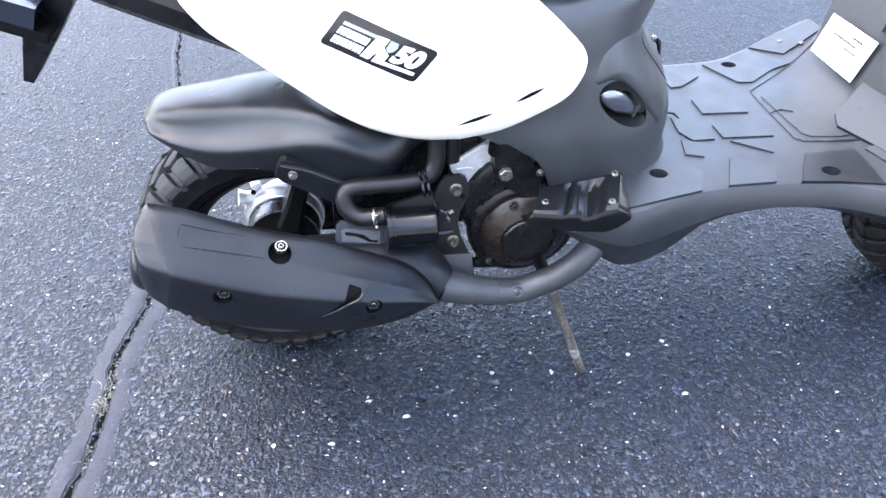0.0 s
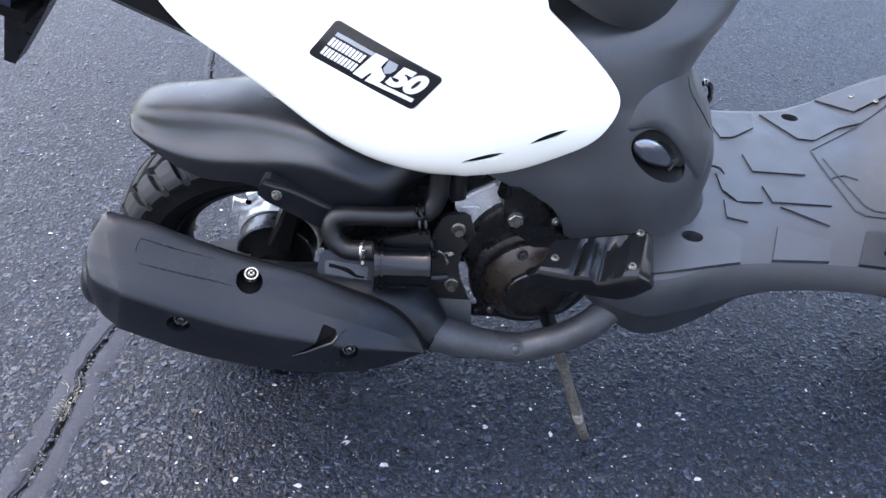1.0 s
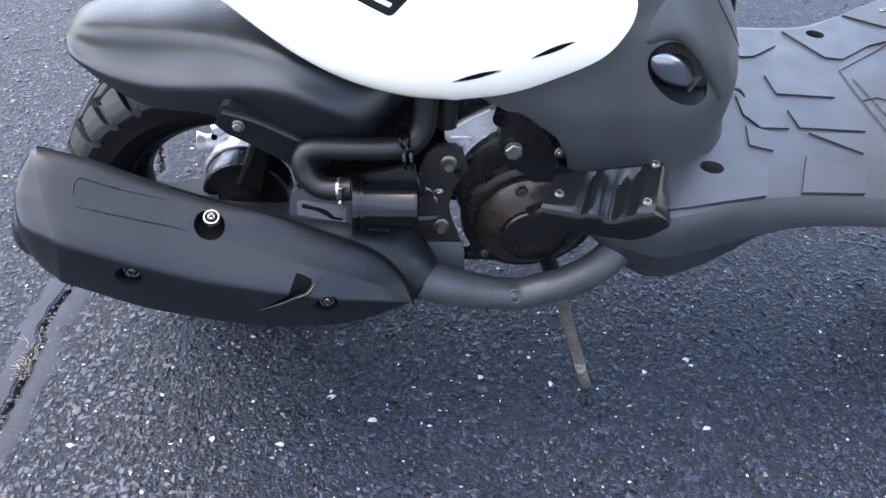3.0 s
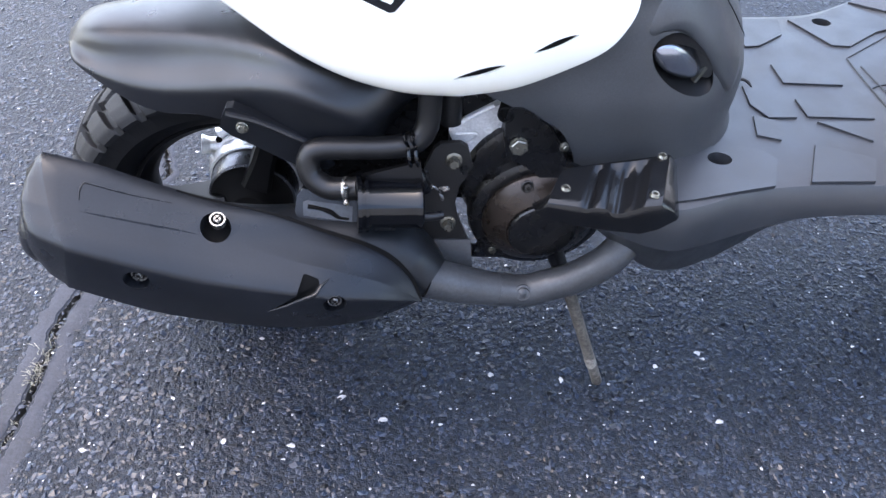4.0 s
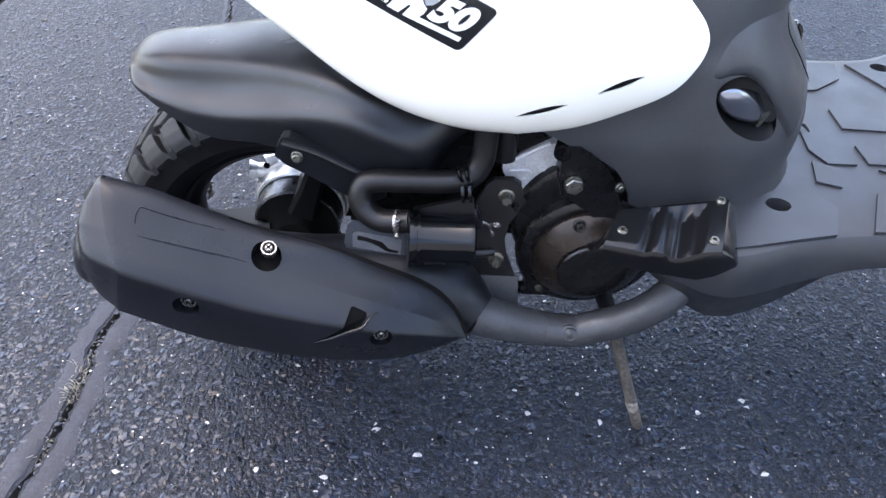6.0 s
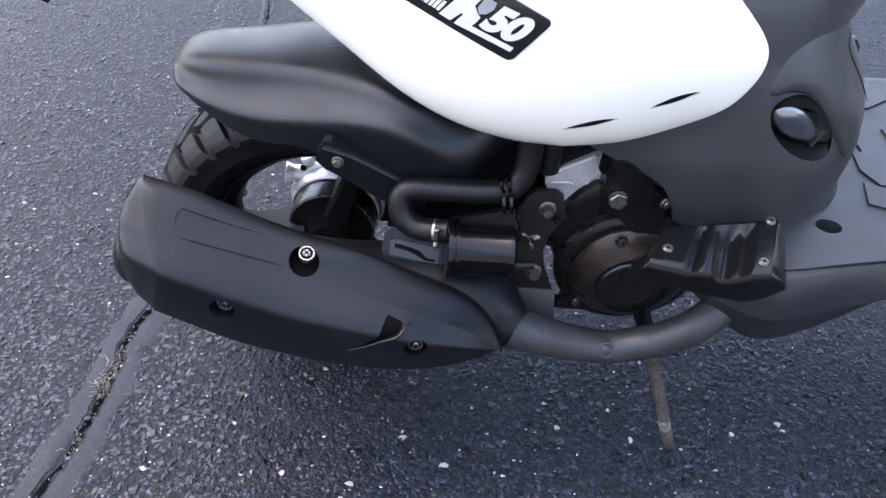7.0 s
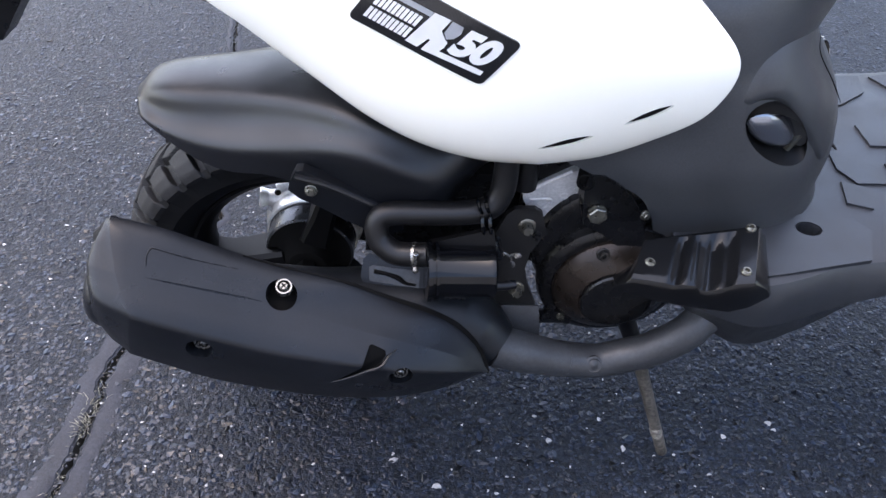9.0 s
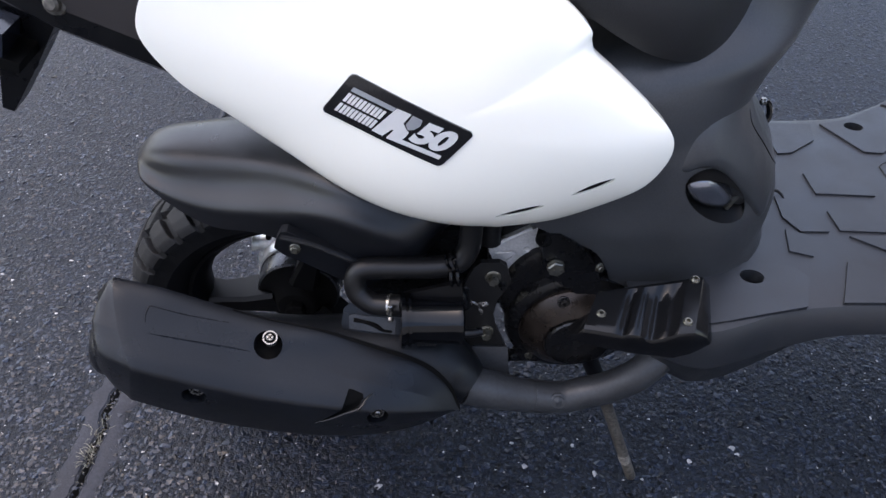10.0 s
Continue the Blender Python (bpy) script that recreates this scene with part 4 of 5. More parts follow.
bm = bmesh.new()
tube(bm, [(0.156, -0.185, 0.3905), (0.14, -0.181, 0.386), (0.122, -0.177, 0.385), (0.107, -0.17, 0.395), (0.106, -0.163, 0.411), (0.117, -0.16, 0.4195), (0.15, -0.16, 0.421), (0.19, -0.16, 0.4225), (0.212, -0.157, 0.427), (0.222, -0.153, 0.44), (0.225, -0.148, 0.465), (0.224, -0.143, 0.51)], 0.0118, 18, 110)
hose = part("breather_hose", bm, HOSE, scooter, "black rubber breather hose bent in an S")
bm = bmesh.new()
turned(bm, (0.142, -0.1815, 0.3865), (1, -0.2, 0.15), [(-0.0014, 0.0118), (-0.0014, 0.0126), (0.0014, 0.0126), (0.0014, 0.0118)], 28, False)
block(bm, (0.1425, -0.1945, 0.393), (0.0028, 0.0028, 0.013), (0, 0, 0), 0.0008)
turned(bm, (0.1425, -0.1945, 0.3985), (0, -0.2, 1), [(0, 0.0028), (0.003, 0.0028), (0.0036, 0.002)], 10)
turned(bm, (0.1425, -0.1955, 0.382), (0, -1, -0.3), [(0, 0.003), (0.003, 0.003), (0.004, 0.002)], 12)
part("hose_clamp", bm, SCREW, hose, "bright steel band clamp")
for dx in (0.0, 0.007):
    bm = bmesh.new()
    turned(bm, (0.204 + dx, -0.158, 0.424 + dx * 0.5), (1, 0.1, 0.35), [(-0.0012, 0.0125), (-0.0012, 0.0142), (0.0012, 0.0142), (0.0012, 0.0125)], 28, False)
    tube(bm, [(0.204 + dx, -0.1715, 0.427), (0.205 + dx, -0.1765, 0.418), (0.208 + dx, -0.1745, 0.406)], 0.0021, 8)
    tube(bm, [(0.204 + dx, -0.169, 0.43), (0.201 + dx, -0.172, 0.438), (0.199 + dx, -0.17, 0.444)], 0.0018, 8)
    part("spring_clamp", bm, LACQUER, hose, "black sprung wire clamp")
bm = bmesh.new()
tube(bm, [(0.214, -0.172, 0.4), (0.219, -0.175, 0.39), (0.222, -0.172, 0.378)], [0.0065, 0.006, 0.0075], 12)
part("stub", bm, BLACK, hose)
bm = bmesh.new()
tube(bm, [(0.223, -0.166, 0.379), (0.23, -0.168, 0.377), (0.236, -0.167, 0.372), (0.238, -0.166, 0.366)], 0.0014, 8)
tube(bm, [(0.236, -0.167, 0.3725), (0.243, -0.168, 0.3755), (0.246, -0.168, 0.374), (0.241, -0.168, 0.3715)], 0.0017, 8)
tube(bm, [(0.2375, -0.166, 0.364), (0.241, -0.1665, 0.3605), (0.2405, -0.1665, 0.357)], 0.0016, 8)
part("wire_spring", bm, SCREW, hose, "bright bent wire spring")
bm = bmesh.new()
tube(bm, [(0.248, -0.128, 0.43), (0.247, -0.126, 0.46), (0.245, -0.12, 0.5)], 0.012, 14)
tube(bm, [(0.185, -0.12, 0.44), (0.19, -0.12, 0.48), (0.2, -0.11, 0.51)], 0.01, 12)
part("inner_hose", bm, HOSE, hose)

# engine
bm = bmesh.new()
block(bm, (0.2, 0.0, 0.365), (0.22, 0.2, 0.12), (0, 4, 0), 0.02)
block(bm, (0.31, -0.02, 0.41), (0.12, 0.2, 0.11), (0, 0, 0), 0.015)
engine = part("engine", bm, CASE, scooter, "dark painted engine castings")
bm = bmesh.new()
FAN = Vector((0.353, -0.09, 0.3165))
turned(bm, FAN, (0, -1, 0), [(0.0, 0.076), (0.04, 0.077), (0.042, 0.0802), (0.052, 0.0802), (0.0575, 0.0778), (0.0605, 0.0727), (0.0615, 0.067), (0.061, 0.065)], 72)
part("fan_cover", bm, CASE, engine, "round black fan cover", 28)
bm = bmesh.new()
turned(bm, FAN + Vector((-0.004, 0.03, 0.038)), (0, -1, 0), [(0.0, 0.086), (0.07, 0.086), (0.076, 0.083), (0.079, 0.077), (0.079, 0.06)], 64)
part("fan_housing", bm, CASE, engine, "black fan housing behind the cover", 28)
bm = bmesh.new()
turned(bm, FAN, (0, -1, 0), [(0.058, 0.0652), (0.0645, 0.0646), (0.0668, 0.0632), (0.075, 0.0525), (0.0815, 0.0425), (0.0828, 0.04), (0.082, 0.0378)], 72)
part("fan_centre", bm, WARM_SHEEN, engine, "cone of the cover, bronze tint standing for a warm reflection", 25)
bm = bmesh.new()
turned(bm, FAN, (0, -1, 0), [(0.078, 0.0382), (0.0855, 0.038), (0.0872, 0.0365), (0.088, 0.034), (0.0888, 0.02), (0.0888, 0.0)], 64)
part("fan_boss", bm, CASE, engine, "black centre boss of the cover", 25)
bolt("bolt", (0.331, -0.1615, 0.3705), (0, -1, 0.4), engine, 0.0055, 0.007, mat=CASE, round_head=True)
bm = bmesh.new()
block(bm, (0.303, -0.146, 0.2625), (0.032, 0.012, 0.016), (0, 12, 0), 0.004)
part("cover_lug", bm, CASE, engine)
bolt("bolt", (0.305, -0.152, 0.2645), (0, -1, 0.1), engine, 0.004, tall=0.005)
bm = bmesh.new()
slab(bm, [(0.247, -0.13, 0.418), (0.252, -0.13, 0.424), (0.298, -0.13, 0.453), (0.309, -0.13, 0.449), (0.311, -0.13, 0.415), (0.292, -0.13, 0.401), (0.271, -0.13, 0.385), (0.256, -0.13, 0.396)], (0, 0.03, 0), 0.003, 3)
for dx, dz in ((0.0, 0.0), (-0.012, -0.008), (-0.004, -0.013)):
    turned(bm, (0.3 + dx, -0.13, 0.428 + dz), (0, -1, 0), [(-0.001, 0.0042), (0.001, 0.004), (0.001, 0.0028), (-0.0005, 0.0026)], 16)
tube(bm, [(0.254, -0.1315, 0.4165), (0.272, -0.1325, 0.4185), (0.275, -0.1325, 0.413), (0.262, -0.1325, 0.399)], 0.0016, 8)
tube(bm, [(0.2475, -0.131, 0.4225), (0.268, -0.131, 0.4375), (0.291, -0.131, 0.4515)], 0.0024, 8)
part("engine_hanger", bm, ALLOY, engine, "bare cast aluminium engine hanger")
bm = bmesh.new()
slab(bm, [(x, -0.157, z) for x, z in ((0.2985, 0.4513), (0.3005, 0.4655), (0.315, 0.4655), (0.3285, 0.4575), (0.3425, 0.4445), (0.3545, 0.4285), (0.3635, 0.411), (0.3695, 0.392), (0.371, 0.37), (0.362, 0.36), (0.35, 0.372), (0.338, 0.385), (0.32, 0.398), (0.306, 0.405), (0.302, 0.42))], (0, 0.07, 0), 0.006, 3)
part("engine_mount", bm, CASE, engine, "black engine mount block")
# black disc stands for the dark hole beside the mount
bm = bmesh.new()
turned(bm, (0.2985, -0.1555, 0.4575), (-0.3, -1, 0.1), [(-0.02, 0.0085), (0.0005, 0.0085), (0.001, 0.007), (-0.004, 0.006)], 24)
part("mount_hole", bm, VOID, engine)
bolt("bolt", (0.315, -0.159, 0.4235), (0, -1, 0.12), engine, 0.0092, tall=0.007, flange=1.02, label="large hexagon head bolt")
bolt("bolt", (0.3625, -0.155, 0.4185), (0.5, -1, 0.12), engine, 0.004, 0.005, tall=0.005)
bm = bmesh.new()
tube(bm, [(0.28, -0.15, 0.262), (0.31, -0.14, 0.25), (0.35, -0.13, 0.24), (0.4, -0.13, 0.25), (0.43, -0.12, 0.27)], 0.008, 12)
part("lower_rail", bm, BLACK, engine)

# black block added to darken the open space under the seat
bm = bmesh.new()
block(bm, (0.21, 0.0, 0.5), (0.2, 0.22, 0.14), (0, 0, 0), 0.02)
part("seat_shade_block", bm, VOID, engine, "added black block that keeps the space under the seat dark")

# centre stand
bm = bmesh.new()
tube(bm, [(0.372, -0.155, 0.282), (0.398, -0.166, 0.222), (0.434, -0.171, 0.13), (0.482, -0.172, 0.006)], [0.0085, 0.008, 0.0074, 0.0074], 18, 40, False)
bmesh.ops.recalc_face_normals(bm, faces=bm.faces)
bmesh.ops.solidify(bm, geom=bm.faces[:], thickness=0.002)
stand = part("centre_stand", bm, WORN, scooter, "worn bare-metal centre stand leg on the asphalt")
for ends in (((0.3965, -0.1662, 0.226), (0.402, -0.1672, 0.212), (0.408, -0.1683, 0.196)), ((0.456, -0.1718, 0.0725), (0.462, -0.172, 0.057), (0.468, -0.172, 0.041))):
    bm = bmesh.new()
    tube(bm, [Vector(p) + Vector((-0.0005, -0.0008, 0.0006)) for p in ends], [0.0045, 0.0078, 0.008, 0.0072, 0.004], 14, 24)
    part("scraped_patch", bm, BARE, stand, "pale scraped metal")
bm = bmesh.new()
tube(bm, [(0.372, 0.155, 0.282), (0.398, 0.166, 0.222), (0.434, 0.171, 0.13), (0.482, 0.172, 0.006)], [0.012, 0.0115, 0.0105, 0.0105], 18, 40)
part("stand_leg", bm, WORN, stand)
bm = bmesh.new()
tube(bm, [(0.376, -0.16, 0.272), (0.376, 0.0, 0.272), (0.376, 0.16, 0.272)], 0.012, 14)
block(bm, (0.37, -0.125, 0.285), (0.02, 0.02, 0.05), (0, 10, 0), 0.003)
part("cross_tube", bm, BLACK, stand)

bm = bmesh.new()
tube(bm, [(0.368, -0.153, 0.29), (0.38, -0.159, 0.262), (0.389, -0.1625, 0.242)], [0.0105, 0.0102, 0.0098], 16)
part("stand_root", bm, BLACK, stand, "black pivot sleeve of the stand")

# floorboard
EDGE = [(0.40, 0.2), (0.44, 0.218), (0.475, 0.222), (0.515, 0.211), (0.55, 0.198), (0.58, 0.191), (0.63, 0.186), (0.7, 0.186), (0.76, 0.19), (0.8, 0.199), (0.85, 0.224), (0.9, 0.25), (0.96, 0.268), (1.0, 0.272)]
edge = spline([(x, y, 0) for x, y in EDGE], 110)
BELLY = ([0.4, 0.43, 0.455, 0.48, 0.51, 0.54, 0.565, 0.59, 0.615, 0.65, 0.705, 0.8, 1.0], [0.331, 0.314, 0.294, 0.2785, 0.268, 0.265, 0.27, 0.287, 0.31, 0.322, 0.331, 0.33, 0.325])


def floor_z(x):
    return 0.39 + 0.036 * max(0.0, (x - 0.86) / 0.14) ** 1.6


bm = bmesh.new()
rings = []
for p in edge:
    z, b = floor_z(p.x), float(np.interp(p.x, *BELLY))
    y = p.y
    half = [(y * 0.5, z), (y - 0.012, z), (y - 0.004, z - 0.002), (y, z - 0.008), (y + 0.006, z - 0.026), (y + 0.0065, z - 0.03 + 0.3 * (b + 0.012 - z + 0.03)), (y + 0.002, z - 0.033 + 0.3 * (b + 0.012 - z + 0.03)), (y - 0.018, b + 0.004), (y - 0.03, b), (y * 0.5, b + 0.005)]
    rings.append([Vector((p.x, -a, c)) for a, c in half] + [Vector((p.x, a, c)) for a, c in half[::-1]])
loft(bm, rings)
floorboard = part("floorboard", bm, FLOOR, scooter, "dark grey textured plastic floorboard", 24)
for x, y in ((0.541, -0.142), (0.79, -0.166), (0.797, 0.162), (0.541, 0.142)):
    bm = bmesh.new()
    turned(bm, (x, y, floor_z(x) - 0.02), (0, 0, 1), [(0, 0.0105), (0.06, 0.0105)], 28)
    for v in bm.verts:
        v.co.x = x + (v.co.x - x) * 1.25
    cut(floorboard, bm)
    bm = bmesh.new()
    turned(bm, (x, y, floor_z(x) - 0.0195), (0, 0, 1), [(0, 0.0122), (0.004, 0.0122)], 24)
    part("drain_cup", bm, VOID, floorboard)

PADS = [
    [(0.468, -0.211), (0.496, -0.206), (0.54, -0.196), (0.586, -0.1865), (0.606, -0.143), (0.596, -0.128), (0.575, -0.12), (0.535, -0.12), (0.468, -0.15)],
    [(0.628, -0.1805), (0.699, -0.1805), (0.72, -0.142), (0.661, -0.117)],
    [(0.735, -0.184), (0.79, -0.191), (0.85, -0.205), (0.86, -0.118), (0.778, -0.12)],
    [(0.61, -0.062), (0.64, -0.076), (0.625, -0.109), (0.6, -0.1)],
    [(0.676, -0.028), (0.676, -0.064), (0.757, -0.068), (0.77, -0.03)],
    [(0.683, -0.074), (0.733, -0.111), (0.757, -0.074)],
    [(0.677, 0.05), (0.676, 0.007), (0.752, 0.003), (0.765, 0.044)],
    [(0.615, -0.04), (0.627, -0.066), (0.662, -0.066), (0.665, -0.02), (0.62, 0.0)],
    [(0.66, 0.094), (0.68, 0.096), (0.724, 0.127), (0.735, 0.168), (0.655, 0.168)],
    [(0.75, 0.168), (0.783, 0.1), (0.808, 0.097), (0.866, 0.137), (0.905, 0.146), (0.86, 0.218), (0.8, 0.182)],
    [(0.868, 0.224), (0.91, 0.18), (0.99, 0.215), (0.985, 0.25), (0.93, 0.25)],
    [(0.875, -0.12), (0.92, -0.11), (0.985, -0.13), (0.98, -0.245), (0.9, -0.235)],
]
for shape in PADS:
    bm = bmesh.new()
    slab(bm, [(x, y, floor_z(x) - 0.002) for x, y in shape], (0, 0, 0.0046), 0.0012)
    pad = part("floor_pad", bm, FENDER_BLACK if shape[0] == (0.735, -0.184) else FLOOR, floorboard)
    for x, y in ((0.541, -0.142), (0.79, -0.166), (0.797, 0.162)):
        px0, px1 = min(s[0] for s in shape), max(s[0] for s in shape)
        py0, py1 = min(s[1] for s in shape), max(s[1] for s in shape)
        if px0 < x < px1 and py0 < y < py1:
            bm = bmesh.new()
            turned(bm, (x, y, 0.37), (0, 0, 1), [(0, 0.0108), (0.06, 0.0108)], 28)
            for v in bm.verts:
                v.co.x = x + (v.co.x - x) * 1.25
            cut(pad, bm)
for line in ([(0.985, 0.2), (0.93, 0.162), (0.87, 0.123), (0.79, 0.069), (0.7875, 0.03), (0.7865, -0.03), (0.786, -0.075), (0.795, -0.086), (0.83, -0.09), (0.883, -0.095), (0.94, -0.1)], [(0.8, 0.05), (0.803, -0.03), (0.806, -0.066), (0.815, -0.075), (0.86, -0.08), (0.93, -0.085)], [(0.786, -0.003), (0.8, 0.004), (0.812, 0.007), (0.828, -0.002)]):
    bm = bmesh.new()
    path = [Vector((x, y, floor_z(x) + 0.0002)) for x, y in line]
    side = 0.0013
    loft(bm, [[p + Vector((a, b, h)) for a, b, h in ((-side, -side, 0), (side, side, 0), (side * 0.5, side * 0.5, 0.0014), (-side * 0.5, -side * 0.5, 0.0014))] for p in path])
    part("floor_seam", bm, BLACK, floorboard)
for x, y in ((0.925, 0.222), (0.95, 0.195)):
    bolt("floor_screw", (x, y, floor_z(x) + 0.003), (-0.3, 0, 1), floorboard, 0.0042, tall=0.0022, round_head=True)

# passenger peg
FRONT = ([0, 0.29, 0.5, 0.66, 0.83, 1.0], [0.331, 0.362, 0.385, 0.402, 0.42, 0.438], [-0.242, -0.248, -0.2505, -0.2505, -0.249, -0.247])
UNDER = ([0, 0.25, 0.55, 0.85, 1.0], [0.327, 0.354, 0.387, 0.424, 0.441], [-0.242, -0.248, -0.251, -0.252, -0.249], [0.404, 0.399, 0.394, 0.389, 0.3915])
DIP = ([0, 0.26, 0.31, 0.345, 0.38, 0.42, 0.5, 0.55, 0.6, 0.68, 0.76, 0.84, 1], [0, 0.0005, 0.002, 0.0026, 0.0006, 0.0004, 0.0012, 0.0055, 0.0072, 0.0062, 0.003, 0, 0])


def peg_ring(f, drop=0.0, shift=(0, 0), squeeze=1.0):
    """One cross-section of the peg, from its back edge over the ribbed top and down the smooth front."""
    dip = float(np.interp(f, *DIP))
    front = Vector((float(np.interp(f, FRONT[0], FRONT[1])) + shift[0], float(np.interp(f, FRONT[0], FRONT[2])), 0))
    back = Vector((0.354 + 0.114 * f + shift[1], -0.193 + 0.021 * f, 0))
    low = Vector([float(np.interp(f, UNDER[0], UNDER[i])) for i in (1, 2, 3)]) + Vector((shift[0] * 1.25, 0.004 * drop * 100, 0.5 * drop))
    well = 0.0009 * (1 - math.cos(2 * math.pi * (f - 0.28) / 0.14)) if 0.28 < f < 0.84 else 0.0
    ring = [Vector((back.x, back.y + 0.004, 0.388))]
    for j in range(15):
        g = j / 14
        p = back.lerp(front, g)
        rise = min(1.0, max(0.0, (g - 0.08) / 0.2))
        sunk = well if 0.1 < g < 0.96 else 0.0
        p.z = 0.4235 - drop - dip * rise - sunk - (0.0018 if j in (0, 14) else 0.0)
        ring.append(p)
    top = ring[-1]
    for k, out in ((0.08, 0.001), (0.3, 0.002), (0.6, 0.002), (0.85, 0.001), (1.0, 0.0)):
        q = top.lerp(low, k)
        ring.append(q + Vector((0, -out, 0)))
    ring.append(low + Vector((0.002, 0.012, -0.006)))
    return [Vector((p.x, back.y + (p.y - back.y) * squeeze, p.z)) for p in ring]


bm = bmesh.new()
grid = [peg_ring(0.0, 0.012, (-0.006, 0.0), 0.96), peg_ring(0.0, 0.005, (-0.003, 0.0), 0.985)]
grid += [peg_ring(k / 80) for k in range(81)]
grid += [peg_ring(1.0, 0.001, (0.002, 0.0015), 0.995), peg_ring(1.0, 0.0115, (0.0165, 0.0105), 0.96), peg_ring(1.0, 0.0145, (0.0185, 0.0115), 0.94)]
loft(bm, grid)
peg = part("passenger_peg", bm, PEG, scooter, "satin black ribbed passenger foot peg", 24)
for p in ((0.351, -0.224, 0.4205), (0.458, -0.1775, 0.4215), (0.434, -0.235, 0.4215)):
    bolt("screw", p, (0, -0.1, 1), peg, 0.0048, round_head=True)

# under-seat body
LEVELS = [  # z, front x, half width, where the nose starts, rear x
    (0.38, 0.6, 0.146, 0.45, 0.382), (0.392, 0.59, 0.148, 0.445, 0.38), (0.41, 0.583, 0.15, 0.44, 0.373), (0.44, 0.583, 0.154, 0.43, 0.352), (0.465, 0.58, 0.156, 0.42, 0.305), (0.49, 0.57, 0.154, 0.41, 0.26),
    (0.52, 0.556, 0.151, 0.4, 0.24), (0.545, 0.538, 0.149, 0.39, 0.22), (0.562, 0.5225, 0.147, 0.38, 0.2), (0.578, 0.516, 0.147, 0.37, 0.2), (0.595, 0.522, 0.146, 0.36, 0.22), (0.615, 0.532, 0.143, 0.35, 0.25), (0.635, 0.544, 0.128, 0.38, 0.31), (0.66, 0.558, 0.09, 0.43, 0.39), (0.69, 0.57, 0.072, 0.47, 0.44), (0.73, 0.584, 0.06, 0.51, 0.49)]
bm = bmesh.new()
rings = []
curves = [spline([(lv[i], lv[0], 0) for lv in LEVELS], 65) for i in range(1, 5)]
for k in range(65):
    z = curves[0][k].y
    xf, hw, xm, xr = (c[k].x for c in curves)
    near = [Vector((xr + (xm - xr) * i / 8, -hw * (0.985 + 0.015 * math.sin(math.pi * i / 8)), z)) for i in range(8)]
    for i in range(19):
        a = math.pi / 2 * i / 18
        ex = 2 / 2.25
        near.append(Vector((xm + (xf - xm) * math.sin(a) ** ex, -hw * math.cos(a) ** ex if i < 18 else 0.0, z)))
    rings.append(near + [Vector((p.x, -p.y, p.z)) for p in near[-2::-1]])
loft(bm, rings)
body = part("body_fairing", bm, GREY, scooter, "dark grey textured plastic body fairing", 40)


def eye_shape(centre, long, tall):
    """An almond-shaped plug along the fairing's flank."""
    bm = bmesh.new()
    c = Vector(centre)
    d, n = Vector((0.80, 0.27, -0.53)).normalized(), Vector((-0.35, -0.9, -0.15)).normalized()
    u = d.cross(n).normalized()
    if u.z < 0:
        u = -u
    ring = []
    for k in range(40):
        a = 2 * math.pi * k / 40
        t = math.cos(a)
        s = math.sin(a)
        ring.append(d * long * t + u * tall * s * (1 - 0.25 * t) * (1.0 if s > 0 else 0.76))
    n0 = d.cross(u).normalized()
    if n0.y > 0:
        n0 = -n0
    return bm, c, ring, n0


bm, c, ring, out = eye_shape((0.467, -0.141, 0.505), 0.047, 0.0205)
loft(bm, [[c + p * f + out * h for p in ring] for h, f in ((0.05, 1.22), (0.012, 1.03), (-0.008, 0.95), (-0.03, 0.8))])
# cut walls and the shell below are blackened for shade in the recess
cut(body, bm, WHEEL)
bm, c, ring, out = eye_shape((0.467, -0.141, 0.505), 0.047, 0.0205)
loft(bm, [[c + p * f + out * h for p in ring] for h, f in ((-0.001, 0.955), (-0.004, 0.95), (-0.009, 0.93), (-0.029, 0.79), (-0.032, 0.4), (-0.032, 0.05))], True, False)
part("recess_shade", bm, VOID, body)
d = Vector((0.80, 0.27, -0.53)).normalized()
bm = bmesh.new()
up = ring[10].normalized()
loft(bm, [[c - d * 0.005 - up * 0.003 + p * f + out * (h - 0.35 * f * p.dot(up)) for p in ring] for h, f in ((-0.024, 0.8), (-0.012, 0.81), (-0.005, 0.78), (-0.0005, 0.7), (0.003, 0.56), (0.005, 0.38), (0.0058, 0.18), (0.006, 0.04))])
part("chrome_boss", bm, LENS, body, "rounded polished metal boss in the recess")
bm = bmesh.new()
block(bm, c + d * 0.029 + out * -0.004 + Vector((0, 0, -0.002)), (0.004, 0.006, 0.018), (0, 28, 15), 0.001)
part("catch", bm, STEEL, body)

def flank(x, z, out=0.0):
    """A point on the fairing's near flank, set out by a distance."""
    xf, hw, xm = (float(np.interp(z, [lv[0] for lv in LEVELS], [lv[i] for lv in LEVELS])) for i in (1, 2, 3))
    f = min(max((x - xm) / (xf - xm), 0.0), 0.9999)
    a = math.asin(f ** 1.125)
    y = -hw * math.cos(a) ** (1 / 1.125)
    n = Vector((math.sin(a), -math.cos(a), 0.0))
    return Vector((x, y, z)) + n * out


